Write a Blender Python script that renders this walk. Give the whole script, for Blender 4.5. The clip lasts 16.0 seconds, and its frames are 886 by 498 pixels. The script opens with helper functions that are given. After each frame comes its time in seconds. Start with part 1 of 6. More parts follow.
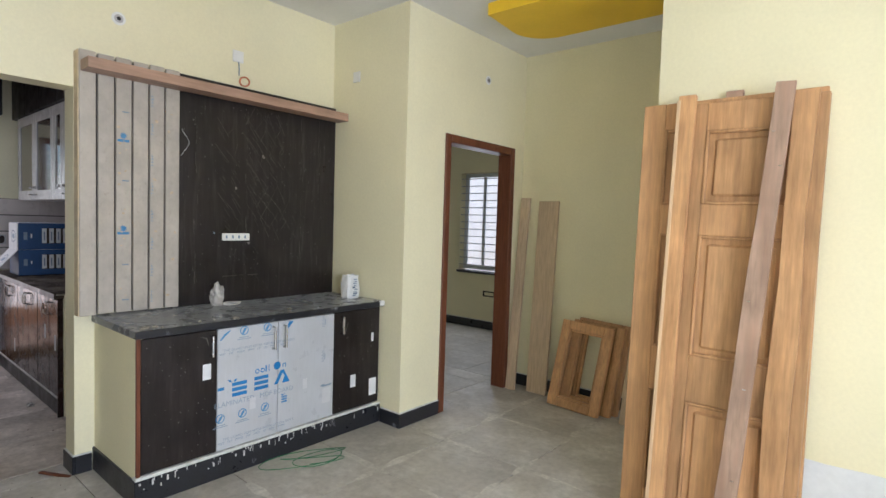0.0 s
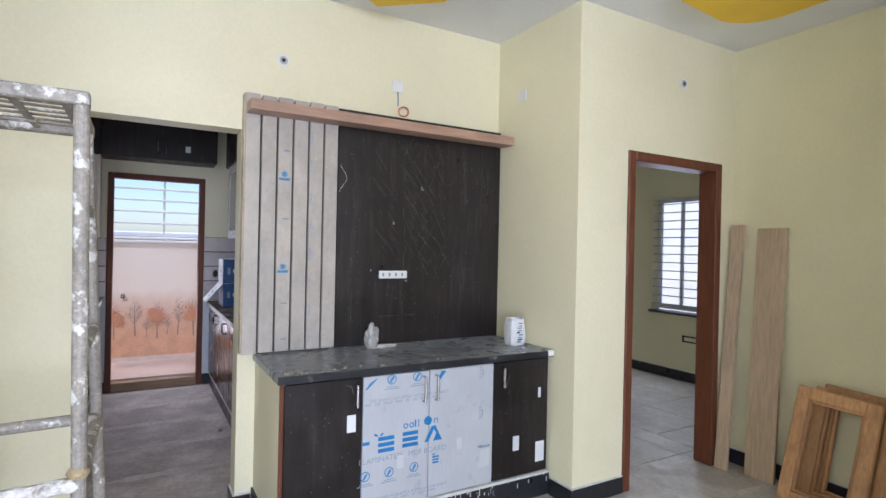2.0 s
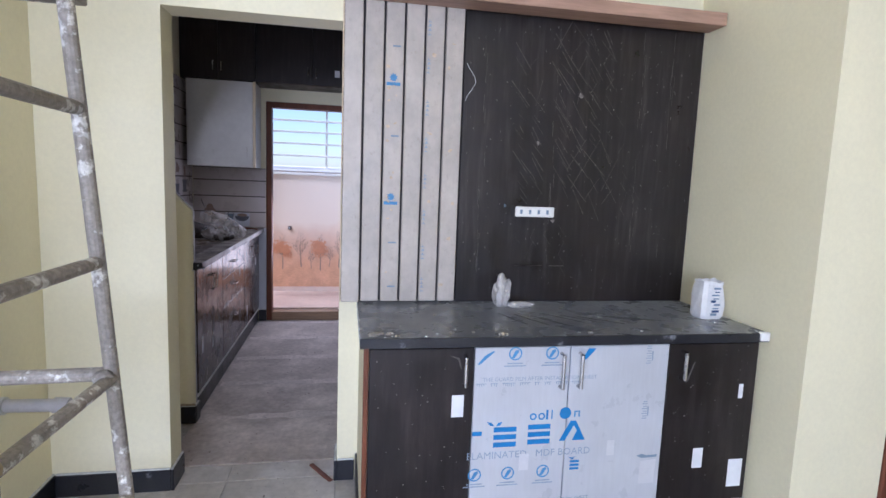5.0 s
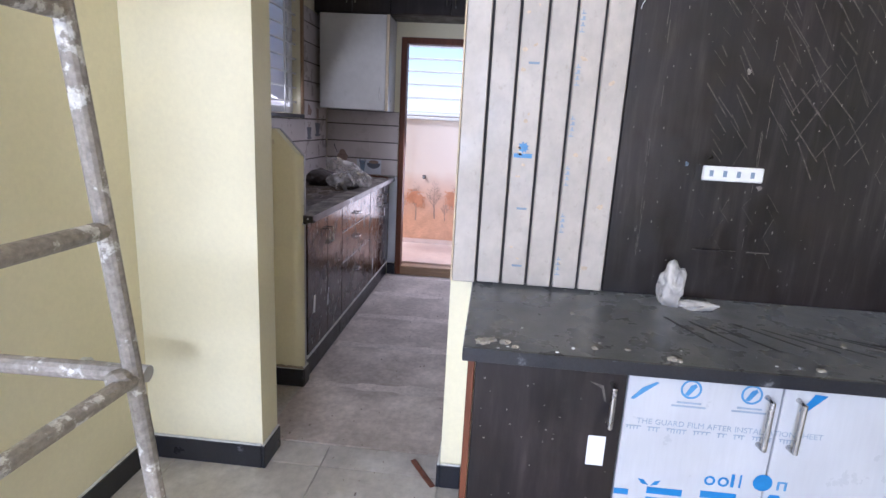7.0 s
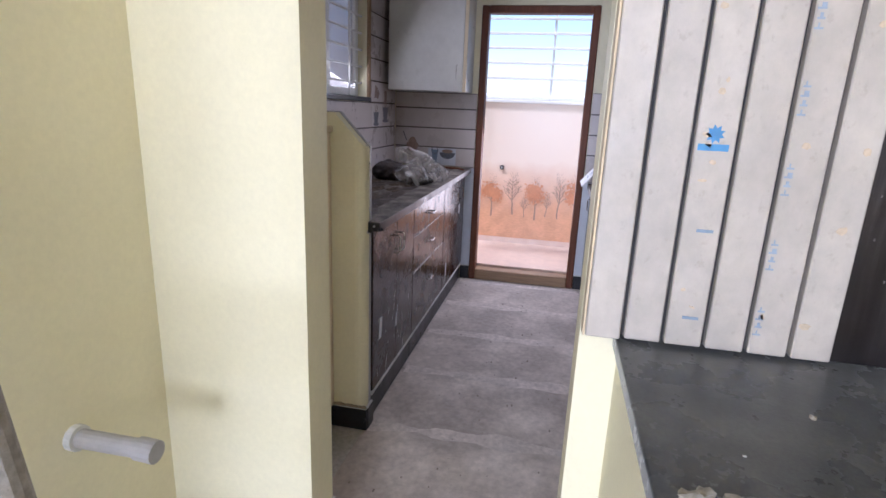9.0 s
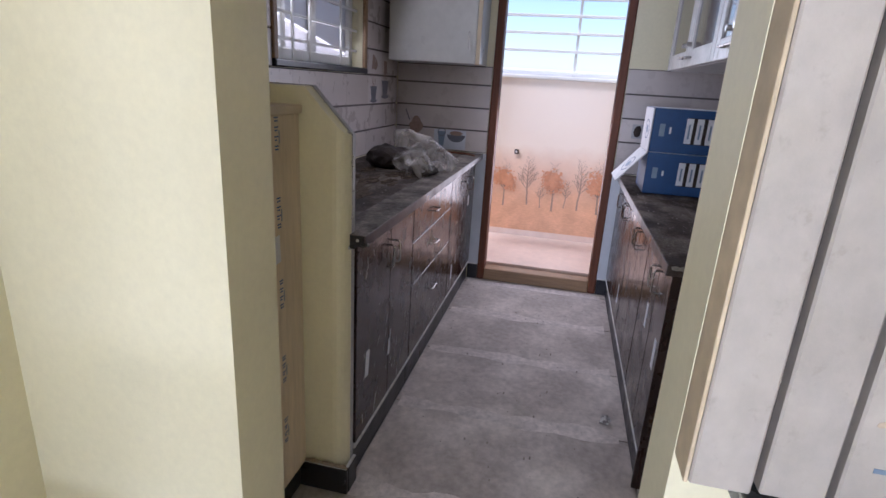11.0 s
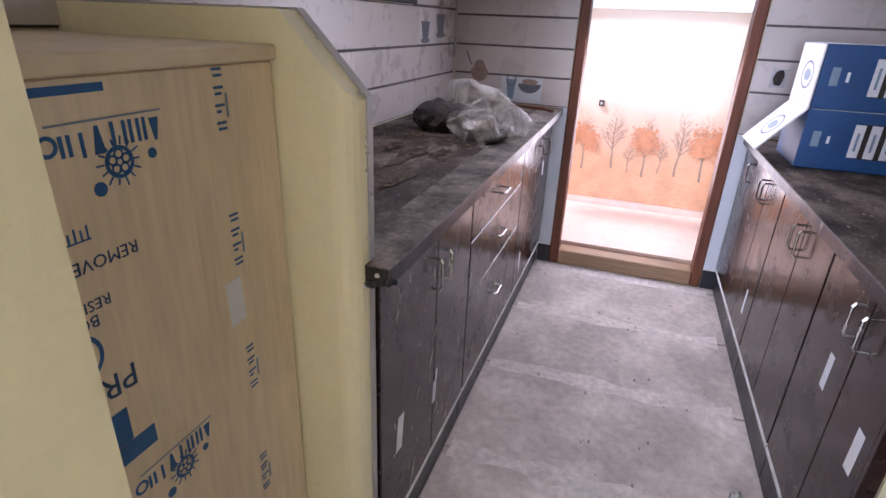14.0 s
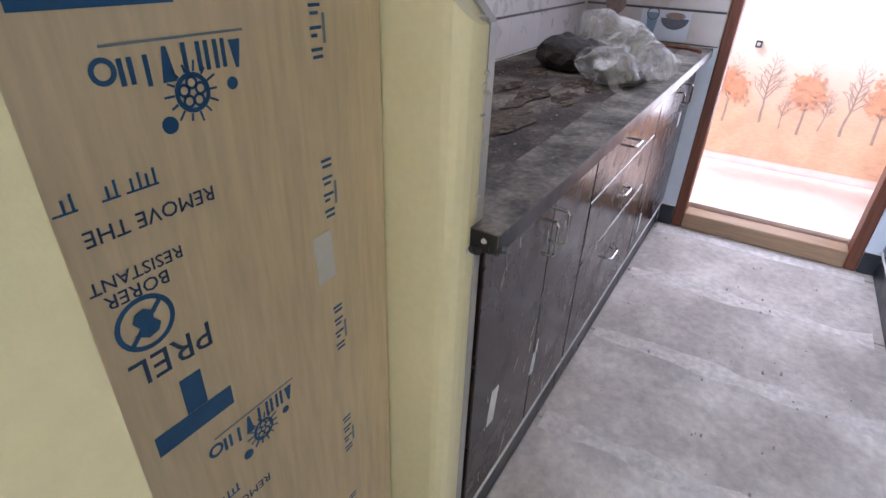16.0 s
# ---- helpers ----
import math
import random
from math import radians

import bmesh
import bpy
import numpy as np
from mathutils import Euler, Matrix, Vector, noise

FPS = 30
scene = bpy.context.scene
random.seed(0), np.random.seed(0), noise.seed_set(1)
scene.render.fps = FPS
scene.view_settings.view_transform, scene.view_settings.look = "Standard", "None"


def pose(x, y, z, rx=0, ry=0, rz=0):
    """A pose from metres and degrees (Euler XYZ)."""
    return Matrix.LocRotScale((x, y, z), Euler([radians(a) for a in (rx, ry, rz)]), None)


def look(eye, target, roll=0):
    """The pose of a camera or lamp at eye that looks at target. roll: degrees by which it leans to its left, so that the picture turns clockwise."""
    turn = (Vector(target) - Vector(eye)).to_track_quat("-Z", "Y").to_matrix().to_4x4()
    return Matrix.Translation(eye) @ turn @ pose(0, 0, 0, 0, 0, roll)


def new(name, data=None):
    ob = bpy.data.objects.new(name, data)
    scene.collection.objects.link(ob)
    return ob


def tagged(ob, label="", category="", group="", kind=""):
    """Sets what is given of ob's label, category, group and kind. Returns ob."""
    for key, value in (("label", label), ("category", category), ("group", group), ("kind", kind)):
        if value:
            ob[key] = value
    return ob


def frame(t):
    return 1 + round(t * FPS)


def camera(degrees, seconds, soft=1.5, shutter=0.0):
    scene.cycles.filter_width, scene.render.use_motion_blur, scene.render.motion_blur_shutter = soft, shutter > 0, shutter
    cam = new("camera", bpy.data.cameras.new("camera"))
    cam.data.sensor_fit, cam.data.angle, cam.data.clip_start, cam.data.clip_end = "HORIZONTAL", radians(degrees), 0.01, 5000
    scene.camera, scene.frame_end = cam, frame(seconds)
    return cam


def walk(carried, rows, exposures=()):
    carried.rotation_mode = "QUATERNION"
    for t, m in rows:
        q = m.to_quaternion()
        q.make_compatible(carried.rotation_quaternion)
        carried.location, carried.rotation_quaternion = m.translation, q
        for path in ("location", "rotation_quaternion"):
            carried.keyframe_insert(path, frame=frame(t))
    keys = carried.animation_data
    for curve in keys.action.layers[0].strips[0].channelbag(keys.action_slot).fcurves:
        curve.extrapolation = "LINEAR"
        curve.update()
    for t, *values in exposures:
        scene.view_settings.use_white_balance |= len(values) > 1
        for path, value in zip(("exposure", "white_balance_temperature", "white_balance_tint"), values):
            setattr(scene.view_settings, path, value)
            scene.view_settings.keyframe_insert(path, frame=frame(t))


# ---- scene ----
cam = camera(79.6, 16.0)
METRES, EYE, TILT, LEAN, TURN = 4.0, 1.445, 0.0, 0.0, 40.1
ROWS = [
    (0.0, 0.0, 0.0, 0.0, 0.09, -2.84, -1.78),
    (0.5, -0.0028, 0.0346, 0.0039, 6.06, -1.97, -2.19),
    (1.0, -0.001, 0.0652, 0.008, 10.03, -1.24, -2.19),
    (1.5, 0.0057, 0.0941, 0.011, 14.17, -0.61, -1.16),
    (2.0, 0.0142, 0.1267, 0.008, 20.07, -0.05, -1.22),
    (2.5, 0.0219, 0.1609, 0.009, 26.46, -0.11, -2.76),
    (3.0, 0.0235, 0.1919, 0.0105, 31.66, -0.94, -2.99),
    (3.5, 0.0186, 0.22, 0.007, 35.18, -1.82, -2.29),
    (4.0, 0.006, 0.2533, 0.0017, 36.53, -3.84, -1.99),
    (6.5, -0.0908, 0.4173, -0.0125, 48.36, -12.87, -2.94),
    (7.0, -0.1192, 0.4358, -0.0083, 55.36, -13.01, -3.0),
    (7.5, -0.153, 0.4482, -0.0107, 60.02, -13.03, -3.33),
    (8.0, -0.1944, 0.4608, -0.013, 61.76, -13.66, -2.68),
    (10.5, -0.3604, 0.5402, -0.0158, 62.03, -16.53, -2.72),
    (11.0, -0.3906, 0.5552, -0.0148, 63.02, -17.28, -3.32),
    (11.5, -0.4171, 0.5673, -0.0166, 63.98, -17.65, -3.98),
    (12.0, -0.4466, 0.579, -0.0173, 64.21, -18.34, -3.7),
    (12.5, -0.4751, 0.5908, -0.0175, 63.61, -20.0, -3.28),
    (13.0, -0.4997, 0.6021, -0.0202, 63.27, -22.03, -3.01),
    (13.5, -0.5241, 0.6134, -0.0238, 64.72, -22.6, -2.86),
    (14.0, -0.5481, 0.6267, -0.0239, 69.51, -23.2, -2.23),
    (14.5, -0.5669, 0.6361, -0.0236, 75.26, -24.19, -1.97),
    (15.0, -0.5772, 0.6366, -0.0256, 81.13, -25.68, -1.72),
    (15.5, -0.5823, 0.6348, -0.0289, 83.81, -27.43, -1.4),
    (16.0, -0.5851, 0.6332, -0.032, 81.56, -29.8, -1.91),
]
EXPOSURES = [(0, 0.10, 5760, 13), (1.2, 0.24, 5540, 16), (2.5, 0.36, 5310, 19), (3.5, 0.32, 5180, 22), (5.5, 0.48, 5160, 22), (7, 0.80, 5270, 22), (8.2, 0.98, 5350, 22), (10.5, 0.62, 5440, 21), (12.3, 0.64, 5520, 22), (12.9, 0.72, 5600, 24), (13.4, 1.12, 5620, 25), (14.2, 1.60, 5480, 24), (14.8, 1.82, 5300, 22), (15.4, 1.82, 5240, 18), (16, 1.74, 5240, 16)]
walk(cam, [(t, pose(0, 0, EYE, TILT, LEAN, TURN) @ pose(METRES * x, METRES * y, METRES * z, 90 + pitch, roll, yaw)) for t, x, y, z, yaw, pitch, roll in ROWS], EXPOSURES)

# ---- world and lights ----
world = bpy.data.worlds.new("sky")
scene.world = world
world.use_nodes = True
wn = world.node_tree
sky = wn.nodes.new("ShaderNodeTexSky")
sky.sky_type = "NISHITA"
sky.sun_disc = False
sky.sun_elevation, sky.sun_rotation = radians(50.3), radians(160)
wn.links.new(sky.outputs[0], wn.nodes["Background"].inputs[0])
wn.nodes["Background"].inputs[1].default_value = 0.15

sun_data = bpy.data.lights.new("sun", "SUN")
sun_data.energy, sun_data.angle, sun_data.color = 2.9, radians(6), (1.0, 0.95, 0.88)
sun = new("sun", sun_data)
sun.matrix_world = look((0.22, -0.60, 0.77), (0, 0, 0))


def window_light(name, eye, target, w, h, watts, colour=(0.96, 0.98, 1.0)):
    """Sky light standing in an opening."""
    data = bpy.data.lights.new(name, "AREA")
    data.shape, data.size, data.size_y, data.energy, data.color = "RECTANGLE", w, h, watts, colour
    ob = new(name, data)
    ob.matrix_world = look(eye, target)
    return ob


window_light("window_light_entrance", (2.35, -0.30, 1.50), (-2.65, -1.80, 1.35), 2.3, 1.6, 166)
# Added fill light for the alcove; its opening is assumed and unseen.
window_light("fill_light_alcove", (2.55, 3.46, 1.55), (-2.5, 3.7, 1.2), 0.8, 1.2, 13)
window_light("window_light_bedroom", (-4.37, 5.86, 1.45), (-4.37, 3, 1.0), 0.6, 1.3, 10)
window_light("window_light_kitchen", (-5.2, -0.47, 1.85), (-5.0, 2, 0.6), 0.9, 0.8, 3.0, (1.0, 0.94, 0.90))
window_light("window_light_back_door", (-6.50, 0.59, 1.15), (-5.1, 0.59, 0.0), 0.72, 1.9, 6.5, (1.0, 0.93, 0.89))

# ---- materials ----


def material(name, colour, rough=0.6, metal=0.0, grain=0.0, grain_scale=40.0, blotch=0.0, blotch_scale=2.5, bump=0.0,
             bump_scale=120.0, stretch=(1, 1, 1), second=None, second_scale=6.0, second_low=0.55, second_high=0.7, coat=0.0,
             vary=0.0, rough_vary=0.0, spec=0.5, sheen=0.0):
    """A surface with fine grain, broad blotches, an optional second colour in patches, and fine relief."""
    m = bpy.data.materials.new(name)
    m.use_nodes = True
    nt = m.node_tree
    N, L = nt.nodes, nt.links
    b = N["Principled BSDF"]
    b.inputs["Roughness"].default_value = rough
    b.inputs["Metallic"].default_value = metal
    b.inputs["Specular IOR Level"].default_value = spec
    b.inputs["Coat Weight"].default_value = coat
    b.inputs["Coat Roughness"].default_value = 0.15
    coord = N.new("ShaderNodeTexCoord")
    mapping = N.new("ShaderNodeMapping")
    mapping.inputs["Scale"].default_value = stretch
    if sheen:  # a film of dust that shows at a low angle
        b.inputs["Sheen Weight"].default_value = sheen
        b.inputs["Sheen Roughness"].default_value = 0.45
    geo = N.new("ShaderNodeNewGeometry")
    L.new(geo.outputs["Position"], mapping.inputs["Vector"])

    def tex(scale, detail=5.0, rough_=0.6, plain=False):
        t = N.new("ShaderNodeTexNoise")
        t.inputs["Scale"].default_value, t.inputs["Detail"].default_value, t.inputs["Roughness"].default_value = scale, detail, rough_
        L.new((geo.outputs["Position"] if plain else mapping.outputs["Vector"]), t.inputs["Vector"])
        return t.outputs["Fac"]

    def ramp(fac, lo, hi, a, c):
        r = N.new("ShaderNodeMapRange")
        r.inputs["From Min"].default_value, r.inputs["From Max"].default_value = lo, hi
        r.inputs["To Min"].default_value, r.inputs["To Max"].default_value = a, c
        L.new(fac, r.inputs["Value"])
        return r.outputs["Result"]

    def mul(col, fac):
        x = N.new("ShaderNodeMix")
        x.data_type, x.blend_type = "RGBA", "MULTIPLY"
        x.inputs["Factor"].default_value = 1.0
        L.new(col, x.inputs["A"])
        L.new(fac, x.inputs["B"])
        return x.outputs["Result"]

    base = N.new("ShaderNodeRGB")
    base.outputs[0].default_value = (*colour, 1)
    col = base.outputs[0]
    if second:
        x = N.new("ShaderNodeMix")
        x.data_type = "RGBA"
        x.inputs["B"].default_value = (*second, 1)
        L.new(ramp(tex(second_scale, 8.0, 0.65), second_low, second_high, 0, 1), x.inputs["Factor"])
        L.new(col, x.inputs["A"])
        col = x.outputs["Result"]
    if grain:
        col = mul(col, ramp(tex(grain_scale), 0.3, 0.7, 1 - grain, 1 + grain))
    if blotch:
        col = mul(col, ramp(tex(blotch_scale, 3.0, 0.5, True), 0.3, 0.7, 1 - blotch, 1 + blotch))
    if vary:
        info = N.new("ShaderNodeObjectInfo")
        col = mul(col, ramp(info.outputs["Random"], 0, 1, 1 - vary, 1 + vary))
    L.new(col, b.inputs["Base Color"])
    if rough_vary:
        L.new(ramp(tex(9.0, 6.0, 0.6, True), 0.3, 0.7, max(0.02, rough - rough_vary), min(1, rough + rough_vary)), b.inputs["Roughness"])
    if bump:
        bm_ = N.new("ShaderNodeBump")
        bm_.inputs["Strength"].default_value, bm_.inputs["Distance"].default_value = bump, 0.004
        L.new(tex(bump_scale), bm_.inputs["Height"])
        L.new(bm_.outputs["Normal"], b.inputs["Normal"])
    return m


CREAM = material("cream_wall_paint", (0.80, 0.75, 0.53), 0.55, grain=0.03, grain_scale=60, blotch=0.05, blotch_scale=1.3, bump=0.10, bump_scale=160)
CEILING = material("white_ceiling_paint", (0.80, 0.80, 0.79), 0.7, grain=0.02, blotch=0.05, blotch_scale=1.6, bump=0.12)
YELLOW = material("bright_yellow_paint", (0.86, 0.56, 0.02), 0.5, grain=0.03, blotch=0.06, bump=0.06)
YELLOWPAINT = material("ochre_paint_dab", (0.33, 0.26, 0.14), 0.6, grain=0.3, grain_scale=60, second=(0.3, 0.27, 0.23), second_scale=30)
SKIRT = material("black_granite_skirting", (0.018, 0.019, 0.024), 0.35, grain=0.3, grain_scale=180, second=(0.32, 0.33, 0.35), second_scale=9, second_low=0.64, second_high=0.74, rough_vary=0.1)
PUTTYLUMP = material("dry_plaster_lump", (0.27, 0.245, 0.20), 0.9, grain=0.35, grain_scale=90, bump=0.5)
PUTTYBAND = material("white_wall_putty", (0.70, 0.71, 0.73), 0.7, grain=0.04, grain_scale=30, blotch=0.06, blotch_scale=4)
GROUT = material("white_paint_smear", (0.62, 0.62, 0.60), 0.8, grain=0.15, grain_scale=30, blotch=0.15, blotch_scale=12, bump=0.4, bump_scale=60)
SLAB = material("grey_stone_slab", (0.46, 0.43, 0.385), 0.55, grain=0.12, grain_scale=26, blotch=0.12, blotch_scale=2.2, bump=0.12, bump_scale=90, vary=0.08, second=(0.60, 0.575, 0.53), second_scale=4.0, second_low=0.48, second_high=0.68, rough_vary=0.15)
KSLAB = material("dusty_kitchen_slab", (0.45, 0.395, 0.35), 0.75, grain=0.16, grain_scale=30, blotch=0.12, blotch_scale=3.2, bump=0.18, bump_scale=90, vary=0.05, second=(0.60, 0.54, 0.485), second_scale=3.2, second_low=0.44, second_high=0.66, rough_vary=0.12, spec=0.25)
LIVSMEAR = material("pale_cement_wipe", (0.58, 0.555, 0.50), 0.85, grain=0.2, grain_scale=40, blotch=0.15, blotch_scale=6)
SMEAR = material("dried_cement_smear", (0.61, 0.55, 0.50), 0.9, grain=0.2, grain_scale=40, blotch=0.15, blotch_scale=6, bump=0.2)
GRIT = material("brown_floor_grit", (0.25, 0.215, 0.185), 0.9, grain=0.4, grain_scale=90)
MORTAR = material("brown_mortar", (0.33, 0.27, 0.20), 0.9, grain=0.3, grain_scale=80, bump=0.4)
JOINT = material("pale_cement_joint", (0.45, 0.43, 0.40), 0.85, grain=0.2, grain_scale=60, bump=0.3)
WENGE = material("dark_wenge_laminate", (0.0135, 0.0098, 0.0098), 0.42, spec=0.4, grain=0.28, grain_scale=10, stretch=(4, 4, 0.5), second=(0.029, 0.0215, 0.0215), second_scale=6, second_low=0.48, second_high=0.75, blotch=0.30, blotch_scale=5, bump=0.10, bump_scale=60, rough_vary=0.14)
PANEL = material("dusty_wenge_panel", (0.0120, 0.0085, 0.0083), 0.42, spec=0.5, grain=0.40, grain_scale=9, stretch=(3, 5, 0.45), second=(0.037, 0.030, 0.029), second_scale=4.5, second_low=0.52, second_high=0.86, blotch=0.40, blotch_scale=3.0, bump=0.10, bump_scale=50, rough_vary=0.15)
CHALK = material("chalky_scratch", (0.10, 0.088, 0.08), 0.9, grain=0.4, grain_scale=50)
CHALKSPOT = material("plaster_fleck", (0.24, 0.215, 0.20), 0.9, grain=0.4, grain_scale=80)
FLECK = material("pale_plaster_fleck", (0.17, 0.155, 0.145), 0.9, grain=0.5, grain_scale=90)
DUST = material("pale_dust_scratch", (0.074, 0.063, 0.058), 0.9, grain=0.45, grain_scale=50)
KLAM = material("wine_brown_laminate", (0.023, 0.011, 0.0095), 0.24, grain=0.35, grain_scale=12, stretch=(4, 4, 0.7), second=(0.075, 0.050, 0.041), second_scale=8, second_low=0.56, second_high=0.74, blotch=0.3, blotch_scale=5, coat=0.1, rough_vary=0.12)
SLAT = material("film_covered_pale_slat", (0.45, 0.41, 0.36), 0.45, grain=0.08, grain_scale=26, stretch=(1, 1, 0.8), blotch=0.09, blotch_scale=6, bump=0.45, bump_scale=16, vary=0.03, rough_vary=0.15, second=(0.40, 0.355, 0.305), second_scale=40, second_low=0.58, second_high=0.68)
EDGEBOARD = material("raw_board_edge", (0.60, 0.49, 0.33), 0.7, grain=0.12, grain_scale=20, blotch=0.12, blotch_scale=5)
TORNFILM = material("beige_torn_film", (0.52, 0.42, 0.30), 0.7, grain=0.2, grain_scale=60)
FILM = material("printed_protective_film", (0.49, 0.505, 0.54), 0.34, grain=0.03, grain_scale=20, stretch=(4, 4, 0.5), blotch=0.05, blotch_scale=5, bump=0.10, bump_scale=18, rough_vary=0.1)
PATCH = material("pale_label_under_film", (0.57, 0.575, 0.60), 0.4, grain=0.04)
SAP = material("pale_teak_sapwood", (0.66, 0.47, 0.29), 0.6, grain=0.15, grain_scale=9, stretch=(8, 8, 0.6), blotch=0.1)
BLUE = material("blue_print", (0.02, 0.19, 0.48), 0.45, grain=0.10)
INK = material("dark_blue_board_print", (0.025, 0.11, 0.30), 0.5, grain=0.12)
PALEBLUE = material("faded_blue_print", (0.07, 0.24, 0.48), 0.45, grain=0.12)
NAVY = material("navy_print", (0.020, 0.06, 0.16), 0.5, grain=0.12)
FADEDINK = material("faded_grey_print", (0.27, 0.33, 0.42), 0.5, grain=0.15)
GREYINK = material("grey_blue_print", (0.20, 0.27, 0.36), 0.5, grain=0.1)
GRANITE = material("dusty_black_granite", (0.013, 0.014, 0.012), 0.30, grain=0.45, grain_scale=140, second=(0.068, 0.066, 0.055), second_scale=7.5, second_low=0.36, second_high=0.76, blotch=0.4, blotch_scale=5, rough_vary=0.14, sheen=0.22, bump=0.15, bump_scale=90)
KFRONT = material("dusty_grey_granite", (0.085, 0.072, 0.060), 0.75, grain=0.35, grain_scale=70, second=(0.27, 0.235, 0.20), second_scale=9, second_low=0.40, second_high=0.66, blotch=0.2, blotch_scale=4, bump=0.3, bump_scale=70, spec=0.2)
DIRT = material("brown_mortar_dirt", (0.058, 0.042, 0.031), 0.95, grain=0.5, grain_scale=90, second=(0.16, 0.125, 0.09), second_scale=30, second_low=0.48, second_high=0.62, bump=0.8, bump_scale=60, spec=0.1)
PALEDIRT = material("pale_mortar_dust", (0.115, 0.092, 0.070), 0.95, grain=0.4, grain_scale=70, second=(0.11, 0.085, 0.065), second_scale=40, second_low=0.5, second_high=0.62, bump=0.5, bump_scale=60, spec=0.1)
KGRANITE = material("cement_dusted_granite", (0.050, 0.037, 0.029), 0.75, grain=0.45, grain_scale=85, stretch=(0.9, 1.3, 1), second=(0.24, 0.198, 0.158), second_scale=5.0, second_low=0.44, second_high=0.70, blotch=0.30, blotch_scale=3.5, rough_vary=0.15, bump=0.35, bump_scale=70, spec=0.2)
TEAK = material("raw_teak", (0.50, 0.285, 0.135), 0.55, grain=0.18, grain_scale=8, stretch=(9, 9, 0.45), blotch=0.16, blotch_scale=4, bump=0.12, bump_scale=30, vary=0.22, second=(0.31, 0.155, 0.065), second_scale=2.2, second_low=0.48, second_high=0.80)
PALEWOOD = material("pale_sawn_wood", (0.52, 0.40, 0.28), 0.65, grain=0.16, grain_scale=9, stretch=(8, 8, 0.6), blotch=0.08, bump=0.12, bump_scale=30, vary=0.08)
GREYWOOD = material("weathered_plank", (0.40, 0.27, 0.20), 0.7, grain=0.24, grain_scale=8, stretch=(8, 8, 0.6), blotch=0.14, blotch_scale=6, bump=0.15, bump_scale=30, second=(0.27, 0.16, 0.11), second_scale=2.0, second_low=0.5, second_high=0.75)
SHELFWOOD = material("brown_shelf_laminate", (0.40, 0.255, 0.185), 0.45, grain=0.2, grain_scale=8, stretch=(6, 0.6, 6), blotch=0.10, blotch_scale=4, bump=0.05)
LINING = material("matt_brown_lining", (0.115, 0.030, 0.014), 0.75, grain=0.2, grain_scale=12, stretch=(7, 7, 0.6), blotch=0.12, blotch_scale=5)
FRAMEWOOD = material("polished_brown_frame", (0.135, 0.045, 0.021), 0.52, grain=0.25, grain_scale=9, stretch=(7, 7, 0.6), blotch=0.08, bump=0.05, spec=0.3)
SILLWOOD = material("worn_sill_wood", (0.27, 0.165, 0.085), 0.5, grain=0.2, grain_scale=9, stretch=(7, 0.7, 7), blotch=0.1)
STEEL = material("brushed_steel", (0.50, 0.49, 0.48), 0.25, metal=1.0, grain=0.05, rough_vary=0.08)
TUBE = material("paint_splashed_steel_tube", (0.26, 0.235, 0.205), 0.6, grain=0.30, grain_scale=70, second=(0.58, 0.57, 0.54), second_scale=17, second_low=0.555, second_high=0.60, blotch=0.25, blotch_scale=4, bump=0.5, bump_scale=50)
CRUST = material("crusted_white_paint", (0.55, 0.53, 0.50), 0.75, grain=0.25, grain_scale=50, second=(0.27, 0.24, 0.21), second_scale=26, second_low=0.52, second_high=0.60, bump=1.0, bump_scale=35)
ALU = material("pale_blue_grey_aluminium", (0.66, 0.71, 0.75), 0.4, grain=0.05, blotch=0.06)
PVC = material("grey_pvc", (0.42, 0.41, 0.42), 0.45, grain=0.06, blotch=0.1, blotch_scale=12)
WHITEPL = material("white_plastic", (0.78, 0.78, 0.76), 0.35, grain=0.03)
GAPBACK = material("dark_grey_backing", (0.035, 0.032, 0.031), 0.7, grain=0.2)
BLACKPL = material("black_gap", (0.012, 0.011, 0.011), 0.6, grain=0.1)
SCRAP = material("dirty_paper", (0.42, 0.40, 0.37), 0.8, grain=0.3, grain_scale=60, second=(0.12, 0.10, 0.09), second_scale=50, second_low=0.5, second_high=0.55)
PAPER = material("white_paper", (0.72, 0.73, 0.76), 0.8, grain=0.04, grain_scale=30, bump=0.1)
TILE = material("grey_wall_tile", (0.555, 0.50, 0.475), 0.30, grain=0.025, grain_scale=18, blotch=0.03, blotch_scale=4, vary=0.035, rough_vary=0.06)
TILEPALE = material("pale_printed_tile", (0.63, 0.585, 0.57), 0.3, grain=0.03, blotch=0.04)
CUPINK = material("dark_blue_grey_print", (0.13, 0.135, 0.165), 0.35, grain=0.2, grain_scale=60)
STRIP = material("pale_blue_grey", (0.60, 0.63, 0.68), 0.4, grain=0.04, grain_scale=20, blotch=0.06, blotch_scale=6)
TILEJOINT = material("dark_tile_joint", (0.13, 0.115, 0.11), 0.8, grain=0.2)
WHITELAM = material("grey_white_laminate", (0.62, 0.62, 0.60), 0.35, grain=0.04, grain_scale=20, blotch=0.06, blotch_scale=4, rough_vary=0.1)
FOILFRAME = material("white_foil_wrapped_frame", (0.66, 0.65, 0.64), 0.25, grain=0.06, grain_scale=20, blotch=0.08, blotch_scale=20, bump=0.35, bump_scale=45)
BOARD = material("pale_tan_board", (0.72, 0.60, 0.435), 0.6, grain=0.10, grain_scale=9, stretch=(9, 9, 0.8), blotch=0.06, blotch_scale=3, bump=0.06, bump_scale=60)
